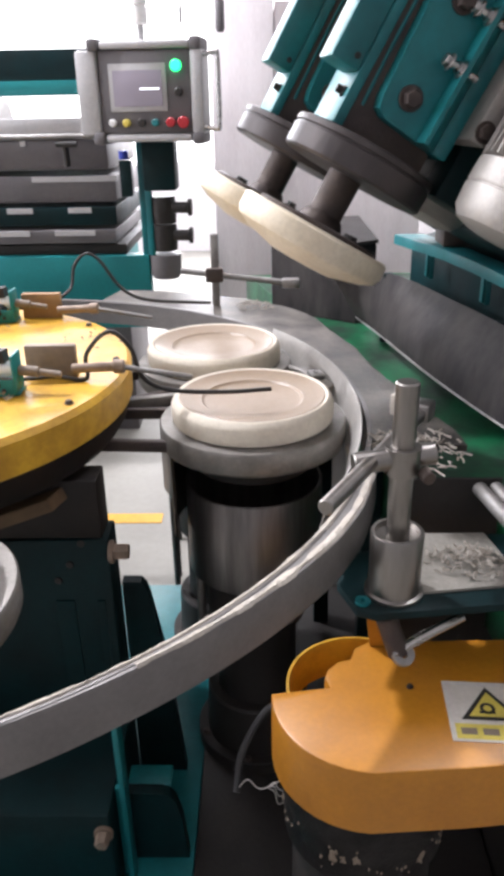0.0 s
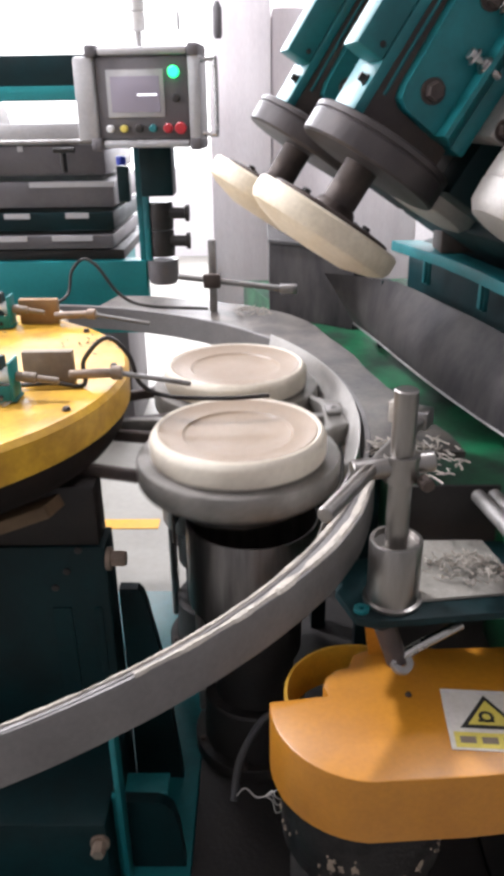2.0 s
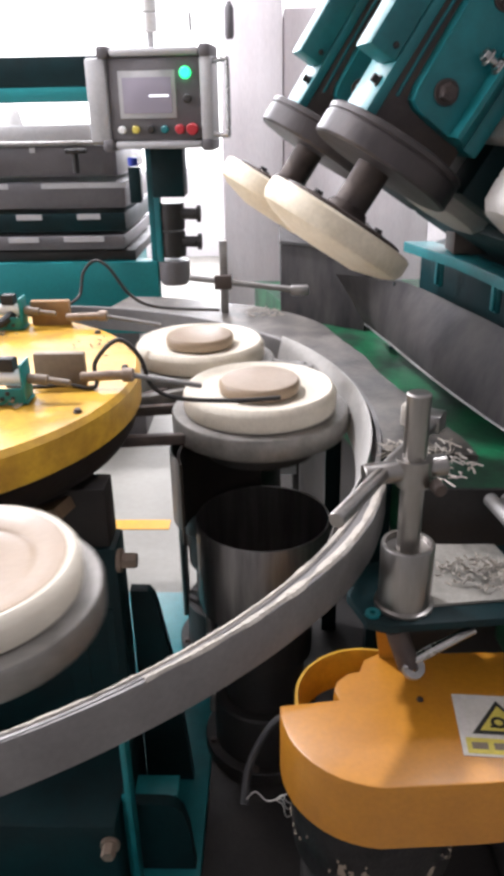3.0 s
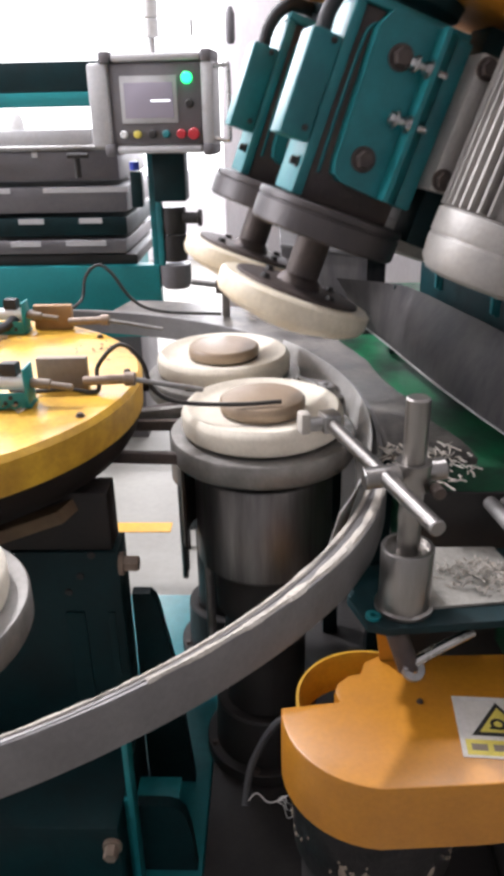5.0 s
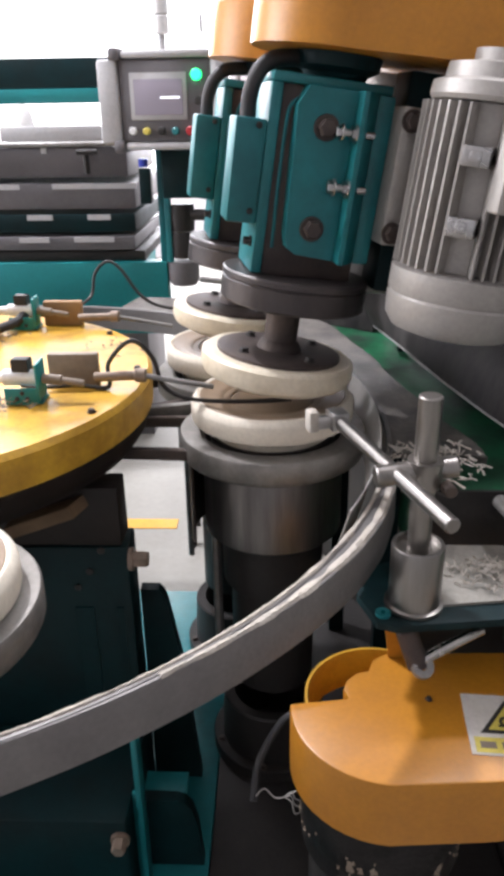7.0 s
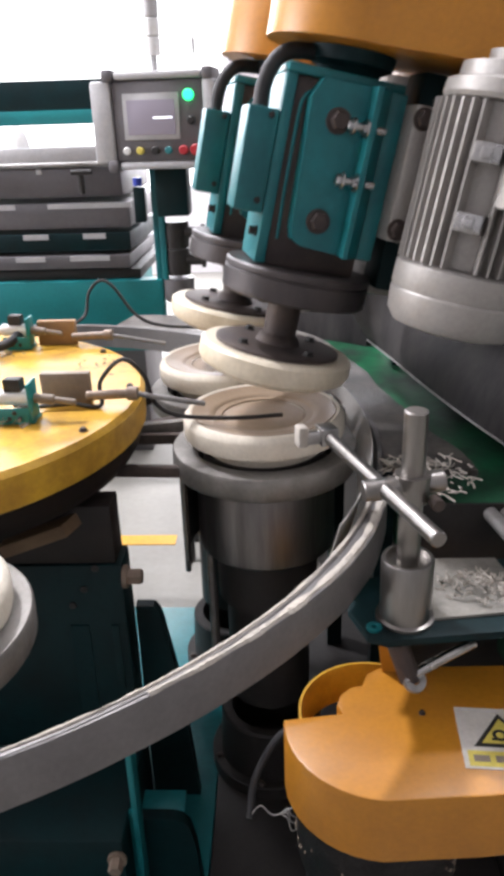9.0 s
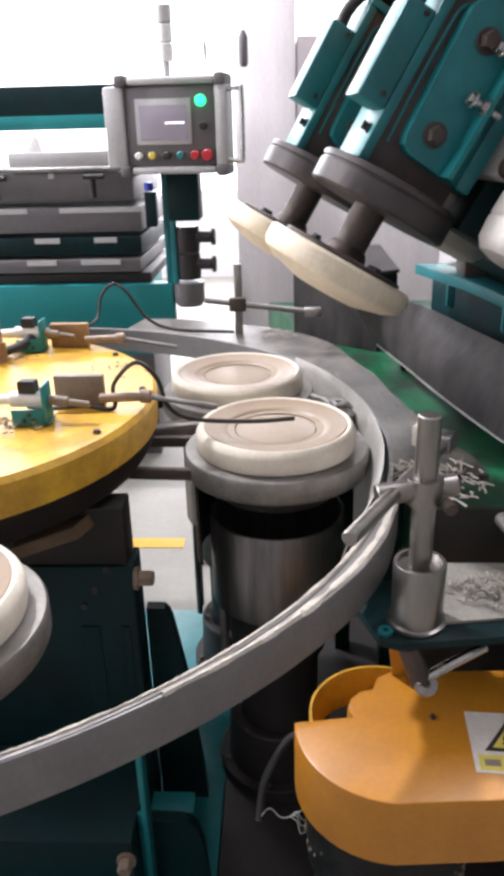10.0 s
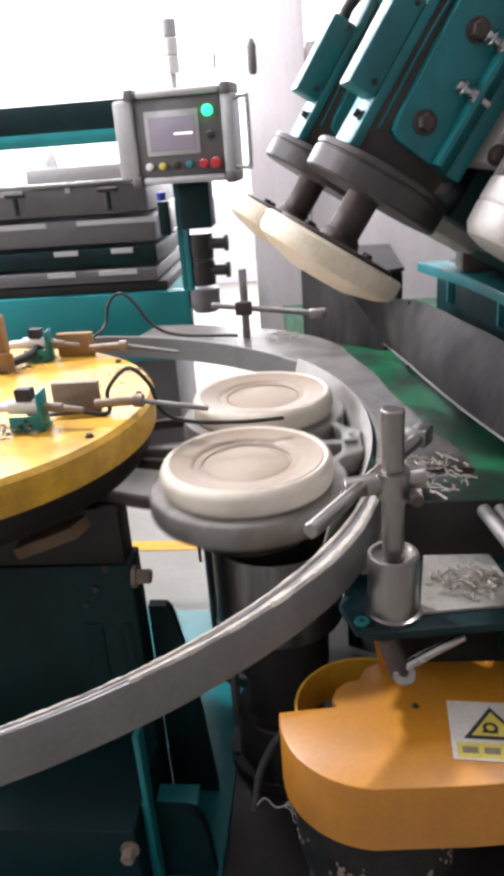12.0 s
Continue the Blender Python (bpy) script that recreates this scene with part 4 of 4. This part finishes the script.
probe("water_probe", "grey block with a bent black water tube on the yellow cover", (-0.410, -0.318, 1.30, 1.0105, 1.072), GREY_BLOCK,
      [(-0.46, 1.29, 1.016), (-0.414, 1.275, 1.018), (-0.351, 1.275, 1.022), (-0.297, 1.28, 1.016), (-0.297, 1.30, 1.056), (-0.253, 1.30, 1.097), (-0.216, 1.30, 1.065), (-0.198, 1.30, 1.010), (-0.149, 1.30, 0.985), (-0.046, 1.30, 0.980), (0.036, 1.31, 0.981)], 0.0042)
probe("water_probe", "wooden block with a looped black water tube on the yellow cover", (-0.540, -0.450, 1.72, 1.0105, 1.068), WOOD,
      [(-0.58, 1.74, 1.03), (-0.52, 1.80, 1.022), (-0.478, 1.92, 1.03), (-0.466, 1.95, 1.086), (-0.433, 1.95, 1.117), (-0.399, 1.95, 1.099), (-0.348, 1.95, 1.027), (-0.278, 1.95, 0.995), (-0.117, 1.95, 0.985)], 0.0042)


def valve(x, y, label):
    root = thing("valve", label, "valve", pose(x, y, 1.0125))
    bm = B()
    box(bm, -0.034, 0.030, -0.022, 0.022, 0.0, 0.004, 0.001)
    part("foot", bm, TEAL, root)
    bm = B()
    box(bm, -0.034, 0.022, -0.026, -0.0225, 0.0, 0.030, 0.001)
    br = part("bracket", bm, TEAL_FAR, root)
    for px_, pz_ in ((-0.012, 0.012), (0.006, 0.012), (-0.002, 0.022)):
        bm = B()
        solid(bm, 0.004, 0, 0.003, 12, pose(px_, -0.0262, pz_, 90, 0, 0), 0.001)
        part("screw", bm, BLACK, br)
    bm = B()
    box(bm, 0.0225, 0.027, -0.026, 0.02, 0.0042, 0.072, 0.001)
    part("side_plate", bm, TEAL_FAR, root)
    bm = B()
    rod(bm, (-0.040, 0, 0.042), (0.0222, 0, 0.042), 0.014)
    rod(bm, (-0.075, 0, 0.040), (-0.040, 0, 0.042), 0.009)
    part("body", bm, WHITE, root)
    bm = B()
    prism(bm, [(-0.022, -0.009), (0.008, -0.012), (0.010, 0.010), (-0.020, 0.010)], 0.0545, 0.078, bevel=0.004)
    part("knob", bm, BLACK, root)
    bm = B()
    rod(bm, (0.0272, 0, 0.040), (0.062, 0.0, 0.036), 0.009)
    rod(bm, (0.062, 0, 0.036), (0.10, 0.0, 0.030), 0.006)
    part("pipe", bm, GREY_BLOCK, root)
    return root


valve(-0.425, 1.225, "small white valve on a teal bracket with a black knob")
valve(-0.575, 1.70, "small white valve with a black knob beside the wooden block")
for sx, sy, rx, ry, count, seed in ((-0.475, 1.185, 0.075, 0.035, 70, 5), (-0.62, 1.60, 0.09, 0.05, 60, 6), (-0.33, 1.52, 0.07, 0.09, 22, 7)):
    scraps("clay_scraps", "brown dried clay crumbs on the yellow cover", sx, sy, 1.0125, rx, ry, count, seed, 0.013, GREY_BLOCK)
stake = thing("wooden_stake", "upright raw wooden stake on the yellow cover", "stake", pose(-0.64, 1.62, 1.0125))
bm = B()
box(bm, -0.017, 0.017, -0.014, 0.014, 0.0, 0.13, 0.003)
part("shaft", bm, WOOD, stake)
bm = B()
box(bm, -0.035, 0.035, -0.025, -0.0145, 0.0, 0.045, 0.003)
part("foot_block", bm, WOOD, stake)
hose = thing("hose", "black rubber hose lying on the yellow cover", "hose")
bm = B()
tube(bm, [(-0.80, 1.50, 1.022), (-0.68, 1.58, 1.022), (-0.60, 1.66, 1.03), (-0.57, 1.70, 1.05)], 0.011)
part("pipe", bm, RUBBER, hose)

# ---- far post on the deck ----
far_stand = thing("rod_stand", "slim dark post with a clamped steel rod on the deck", "stand")
bm = B()
box(bm, -0.13, -0.108, 2.19, 2.212, 0.9155, 1.123, 0.002)
part("post", bm, STEEL_DULL, far_stand)
bm = B()
rod(bm, (-0.216, 2.175, 1.024), (0.09, 2.175, 0.985), 0.009)
part("bar", bm, STEEL_DULL, far_stand)
bm = B()
box(bm, -0.145, -0.095, 2.163, 2.1895, 0.99, 1.03, 0.004)
part("clamp", bm, BROWN_IRON, far_stand)
bm = B()
box(bm, 0.075, 0.125, 2.16, 2.19, 0.972, 0.998, 0.004)
part("tip", bm, STEEL, far_stand)


# ---- press machine and control panel behind ----
def far_press():
    root = thing("filter_press", "grey plated press on a teal frame", "press machine")
    bm = B()
    box(bm, -2.6, -0.434, 3.02, 3.09, 0.62, 0.915, 0.006)
    box(bm, -2.6, -0.62, 3.09, 3.9, 0.72, 0.9148, 0.006)
    part("base", bm, TEAL_FAR, root)
    # hidden block, added to keep the window's light off the floor in front
    bm = B()
    box(bm, -2.45, -0.60, 3.40, 3.88, 0.0, 0.7195, 0.006)
    part("light_block", bm, DARK_PANEL, root, "hidden dark grey block that keeps window light off the floor")
    for x in (-2.5, -1.25):
        bm = B()
        box(bm, x - 0.04, x + 0.04, 3.09, 3.17, 0.0, 0.7195, 0.004)
        part("leg", bm, TEAL_FAR, root)
    bm = B()
    box(bm, -0.458, -0.434, 3.03, 3.08, 0.9155, 1.36, 0.003)
    part("upright", bm, TEAL, root)
    bm = B()
    box(bm, -2.6, -0.525, 3.05, 3.7, 0.9155, 0.955, 0.004)
    part("lower_tray", bm, BLACK, root)
    for i, (z0, z1, x1, mat) in enumerate(((0.962, 1.015, -0.560, FAR_STEEL), (1.03, 1.10, -0.553, TEAL_DARK), (1.118, 1.215, -0.548, FAR_STEEL), (1.235, 1.345, -0.572, DARK_PANEL))):
        bm = B()
        box(bm, -2.6, x1, 3.03 + 0.01 * i, 3.7, z0, z1, 0.006)
        row = part("press_plate", bm, mat, root)
        # short strips of pale paint imitate glints along the plate's upper edge
        for x, w in (((-0.80, 0.16), (-1.02, 0.12)), ((-0.74, 0.09), (-0.98, 0.10)), ((-0.87, 0.33), (-1.3, 0.3)), ((-0.9, 0.02), (-1.2, 0.12)))[i]:
            bm = B()
            box(bm, x, x + w, 3.022 + 0.01 * i, 3.0295 + 0.01 * i, z1 - 0.022, z1 - 0.002)
            part("edge_glint", bm, GREY_PAINT, row)
    for x in (-0.72, -1.1):
        bm = B()
        rod(bm, (x, 3.02, 1.25), (x, 3.02, 1.34), 0.012)
        rod(bm, (x - 0.03, 3.0, 1.33), (x + 0.05, 3.0, 1.33), 0.010)
        part("clamp_screw", bm, BLACK, root)
    bm = B()
    rod(bm, (-2.6, 3.05, 1.356), (-0.545, 3.05, 1.356), 0.010)
    part("top_edge", bm, STEEL_DULL, root)
    bm = B()
    box(bm, -1.05, -0.66, 3.05, 3.2, 1.366, 1.42, 0.004)
    part("grey_bar", bm, GREY_PAINT, root)
    bm = B()
    box(bm, -2.6, -0.62, 3.3, 3.5, 1.50, 1.555, 0.004)
    part("teal_bar", bm, TEAL_FAR, root)
    bm = B()
    box(bm, -2.6, -0.60, 3.3, 3.5, 1.5555, 1.665, 0.004)
    part("top_beam", bm, TEAL_DARK, root)
    bm = B()
    box(bm, -2.5, -2.4, 3.3, 3.5, 0.9155, 1.4995), box(bm, -0.70, -0.64, 3.4, 3.5, 1.3455, 1.4995)
    part("post", bm, TEAL_FAR, root)
    bm = B()
    box(bm, -0.431, -0.31, 2.99, 3.12, 1.16, 1.335, 0.005)
    part("valve_box", bm, TEAL_DARK, root)
    for z in (0.98, 1.085):
        bm = B()
        lathe(bm, [(1e-7, -0.05), (0.05, -0.05), (0.054, 0.0), (0.05, 0.05), (1e-7, 0.05)], 28, pose(-0.372, 3.05, z, 0, 0, 0))
        rod(bm, (-0.33, 3.03, z + 0.01), (-0.27, 3.02, z + 0.01), 0.022)
        rod(bm, (-0.27, 3.02, z + 0.01), (-0.255, 3.02, z + 0.01), 0.032)
        part("valve", bm, BLACK, root, "black valve with a hand knob")
    bm = B()
    lathe(bm, [(1e-7, 0.82), (0.05, 0.82), (0.062, 0.84), (0.062, 0.915), (1e-7, 0.92)], 28, pose(-0.372, 3.05, 0))
    part("bowl", bm, DARK_PANEL, root)
    bm = B()
    box(bm, -0.52, -0.477, 2.995, 3.05, 1.14, 1.27, 0.004)
    part("bracket", bm, TEAL_DARK, root)
    bm = B()
    solid(bm, 0.018, 1.275, 1.305, 16, pose(-0.50, 3.0, 0))
    part("blue_cap", bm, BLUE, root, "blue plastic cap")
    cup = thing("red_cup", "small white and red container on the press", "container", pose(-0.975, 3.12, 1.3665))
    bm = B()
    lathe(bm, [(1e-7, 0.0), (0.04, 0.0), (0.045, 0.05), (0.035, 0.10), (0.012, 0.13), (1e-7, 0.13)], 24)
    part("bottle", bm, WHITE, cup)
    bm = B()
    lathe(bm, [(0.0405, 0.002), (0.0435, 0.002), (0.0475, 0.05), (0.0455, 0.05)], 24)
    part("label_band", bm, PALE_RED, cup, "pale red band")


far_press()


def control_panel():
    root = thing("control_panel", "grey control panel box with a screen, buttons and green lamp", "control panel", pose(-0.385, 2.9, 1.50, 0, 0, -6))
    bm = B()
    box(bm, -0.17, 0.16, 0.0, 0.12, -0.135, 0.135, 0.01)
    part("case", bm, DARK_PANEL, root)
    for x0, x1 in ((-0.245, -0.171), (0.161, 0.205)):
        bm = B()
        box(bm, x0, x1, -0.015, 0.13, -0.14, 0.135, 0.012)
        part("side_frame", bm, GREY_PAINT, root)
    for z0, z1 in ((0.136, 0.162), (-0.162, -0.136)):
        bm = B()
        box(bm, -0.155, 0.16, -0.015, 0.13, z0, z1, 0.010)
        part("frame_rail", bm, GREY_PAINT, root)
    for x in (-0.178, 0.182):
        for z in (0.15, -0.15):
            bm = B()
            box(bm, x - 0.021, x + 0.021, -0.02, 0.135, z - 0.021, z + 0.021, 0.010)
            part("corner", bm, DARK_PANEL, root)
    bm = B()
    box(bm, -0.13, 0.075, -0.006, -0.0005, -0.062, 0.092, 0.003)
    bezel = part("screen_bezel", bm, GREY_PAINT, root)
    bm = B()
    box(bm, -0.115, 0.06, -0.009, -0.0065, -0.045, 0.070, 0.001)
    scr = part("screen", bm, SCREEN, bezel)
    bm = B()
    box(bm, -0.02, 0.05, -0.0095, -0.0092, 0.008, 0.014)
    part("screen_mark", bm, SCREEN_MARK, bezel)
    bm = B()
    solid(bm, 0.019, 0, 0.018, 24, pose(0.112, -0.0005, 0.082, 90, 0, 0), 0.004)
    part("green_lamp", bm, GREEN_GLOW, root)
    bm = B()
    solid(bm, 0.014, 0, 0.022, 20, pose(0.118, -0.0005, 0.0, 90, 0, 0), 0.003)
    part("key_switch", bm, BLACK, root)
    for x, mat, r in ((-0.125, WHITE, 0.013), (-0.075, PAPER_YELLOW, 0.013), (-0.02, BLACK, 0.014), (0.03, TEAL, 0.013), (0.085, RED, 0.016), (0.13, RED, 0.02)):
        bm = B()
        solid(bm, r, 0, 0.02, 20, pose(x, -0.0005, -0.098, 90, 0, 0), 0.003)
        part("button", bm, mat, root)
    bm = B()
    tube(bm, [(0.205, 0.0, 0.115), (0.25, -0.01, 0.12), (0.258, -0.01, 0.10), (0.258, -0.01, -0.10), (0.25, -0.01, -0.12), (0.205, 0.0, -0.115)], 0.009, 10, 4)
    part("handle", bm, STEEL, root)
    bm = B()
    box(bm, -0.058, -0.034, 0.10, 0.125, -0.585, -0.1625, 0.003)
    part("stem", bm, TEAL, root)
    lamp = thing("signal_tower", "slim stacked signal tower above the panel", "signal lamp", pose(-0.40, 2.97, 1.6625))
    bm = B()
    solid(bm, 0.012, 0.0, 0.05, 16)
    part("stalk", bm, GREY_PAINT, lamp)
    for k in range(3):
        bm = B()
        solid(bm, 0.027, 0.051 + 0.06 * k, 0.109 + 0.06 * k, 24, None, 0.004)
        part("segment", bm, WHITE if k < 2 else GREY_PAINT, lamp)


control_panel()


def cabinet():
    root = thing("tall_cabinet", "tall pale cabinet behind the machine", "cabinet", pose(0.0, 3.6, 0))
    bm = B()
    box(bm, -0.20, 0.07, 0.0, 0.5, 0.0, 2.05, 0.008)
    part("body", bm, PINK_WALL, root)
    bm = B()
    box(bm, 0.075, 0.75, 0.05, 0.55, 0.0, 1.85, 0.008)
    part("side_unit", bm, PINK_WALL, root)
    bm = B()
    rod(bm, (0.045, -0.012, 1.0), (0.045, -0.012, 1.15), 0.007)
    part("handle", bm, GREY_PAINT, root)
    far = thing("dark_unit", "dark machine casing behind the deck", "machine")
    bm = B()
    prism(bm, [(0.048, 2.44), (0.155, 2.37), (0.30, 2.265), (0.36, 2.30), (0.36, 2.8), (0.048, 2.8)], 0.836, 1.072, bevel=0.008)
    part("casing", bm, GUARD, far)
    bm = B()
    prism(bm, [(0.044, 2.436), (0.152, 2.362), (0.300, 2.256), (0.365, 2.295), (0.365, 2.805), (0.044, 2.805)], 1.0725, 1.084, bevel=0.003)
    part("lid", bm, BLACK, far)


cabinet()


def pull_cord(x, z0, z1, r, label):
    root = thing("pull_cord", label, "pull cord", pose(x, 3.5, 0))
    bm = B()
    lathe(bm, [(1e-7, z0), (r * 0.7, z0), (r, z0 + 0.015), (r, z1 - 0.025), (r * 0.4, z1), (1e-7, z1)], 20)
    part("handle", bm, DARK_PANEL, root)
    bm = B()
    rod(bm, (0, 0, z1 + 0.0005), (0, 0, 5.0), 0.003, 8)
    part("cord", bm, WHITE, root, "thin white cord")


pull_cord(-0.149, 1.725, 1.860, 0.019, "dark oval pull handle hanging on a thin cord")
pull_cord(-0.309, 1.757, 1.835, 0.006, "slim dark weight hanging on a thin cord")


def bench():
    root = thing("low_bench", "low bench with a yellow board top behind the turntable", "bench", pose(-0.10, 2.45, 0))
    bm = B()
    box(bm, -0.20, 0.20, -0.10, 0.10, 0.545, 0.585, 0.003)
    part("top", bm, LINE_PAINT, root)
    bm = B()
    box(bm, -0.20, 0.20, -0.095, -0.085, 0.30, 0.5445, 0.002)
    part("apron", bm, GREY_PAINT, root)
    for x in (-0.21, 0.19):
        for y in (-0.08, 0.06):
            bm = B()
            box(bm, x, x + 0.02, y, y + 0.02, 0.0, 0.5445)
            part("leg", bm, BLACK, root)
    sack = thing("white_sack", "crumpled white sack on the low bench", "sack", pose(-0.22, 2.46, 0.5855))
    bm = B()
    bmesh.ops.create_icosphere(bm, subdivisions=4, radius=1.0)
    for v in bm.verts:
        k = 1 + 0.22 * noise.noise(v.co * 2.1) + 0.08 * noise.noise(v.co * 6)
        v.co = Vector((v.co.x * 0.10 * k, v.co.y * 0.07 * k, max(0.0, 0.055 + v.co.z * 0.06 * k)))
    part("cloth", bm, WHITE, sack)


bench()


# ---- what moves ----
TILT = [(0, 21.6), (0.25, 23.64), (0.5, 24.81), (1.0, 25.1), (1.5, 25.19), (3.2, 25.19), (4.1, 24.9), (4.4, 22.96), (4.8, 16.34), (5.0, 12.26), (5.2, 8.37), (5.5, 4.58), (5.8, 1.26), (6.0, 0.3), (6.5, 0.0), (7.2, -0.1), (8.5, 0.0), (8.8, 1.36), (9.0, 4.09), (9.25, 9.53), (9.5, 14.79), (9.75, 18.87), (10.0, 22.08), (10.25, 23.93), (10.5, 24.81), (11.0, 25.1), (12.0, 25.1)]
TURN = [(0, 0), (1.7, 0), (1.8, 2.1), (1.9, 6.6), (2.0, 12.8), (2.1, 19.8), (2.2, 27.2), (2.3, 35.2), (2.4, 44.0), (2.5, 53.2), (2.6, 64.3), (2.7, 76.0), (2.8, 86.3), (2.9, 94.0), (3.0, 99.8), (3.1, 104.5), (3.2, 107.5), (3.4, 109), (11.65, 109), (11.75, 111.2), (11.85, 115.6), (12.0, 124.8)]
DRUM = [(0, 0.075), (0.2, 0.02), (0.35, 0.0), (4.4, 0.0), (4.6, 0.025), (4.8, 0.065), (5.0, 0.13), (5.15, 0.178), (5.35, 0.19), (9.3, 0.19), (9.5, 0.178), (9.65, 0.155), (9.8, 0.125), (9.95, 0.085), (10.15, 0.03), (10.3, 0.0), (12.0, 0.0)]
LIFT = [(0, 0.0), (4.95, 0.0), (5.15, 0.022), (9.3, 0.022), (9.55, 0.0), (12.0, 0.0)]
SWING = [(0, 1.0), (4.6, 1.0), (4.75, 0.55), (4.8, 0.4), (5.0, 0.03), (5.15, 0.0), (9.2, 0.0), (9.3, 0.2), (9.4, 0.5), (9.5, 0.8), (9.65, 1.0), (12.0, 1.0)]


def value(rows, t):
    return float(np.interp(t, [r[0] for r in rows], [r[1] for r in rows]))


def times(*tables):
    return sorted({t for table in tables for t, _ in table})


def mould_pose(w, t, z):
    p = on_table(w + value(TURN, t), z)
    return Matrix.Translation(p) @ pose(0, 0, 0, 0, 0, -value(TURN, t))


def motions():
    walk(HEADS, [(t, Matrix.Translation(PIVOT) @ pose(0, 0, 0, 0, 0, 11) @ pose(0, 0, 0, 0, a, 0)) for t, a in TILT])
    walk(TURNTABLE, [(t, pose(TX, TY, 0, 0, 0, -a)) for t, a in TURN])
    for ob, w in zip(MOULDS, PAIRS):
        rows = []
        for t in times(TURN, LIFT):
            lifted = value(LIFT, t) if w in PAIRS[2:4] else 0.0
            rows.append((t, mould_pose(w, t, 0.905 + lifted)))
        walk(ob, rows)
    for (ob, lump, pieces), w in zip(SLUGS, PAIRS[2:4]):
        walk(ob, [(t, mould_pose(w, t, 0.905 + value(LIFT, t))) for t in times(TURN, LIFT)])
        walk(lump, [(t, pose(0, 0, h)) for t, h in ((0, 0), (5.4, 0), (5.6, -0.009), (5.8, -0.020), (6.0, -0.0265), (12.0, -0.0265))])
        for piece, a, inward in pieces:
            d = Vector((-math.cos(radians(a)), -math.sin(radians(a)), 0)) * inward
            walk(piece, [(t, Matrix.Translation(d * k + Vector((0, 0, 0.010 * k)))) for t, k in ((0, 1), (5.4, 1), (5.6, 0.7), (5.8, 0.25), (6.0, 0), (12.0, 0))])
    for ob, w in zip(DRUMS, (0, -30)):
        p = polar(ORBIT, w)
        walk(ob, [(t, pose(p.x, p.y, 0.70 + h)) for t, h in DRUM])
    walk(ROD, [(t, pose(0.167, 0.897, 1.033, 0, 0, 109 - 49 * s)) for t, s in SWING])


motions()
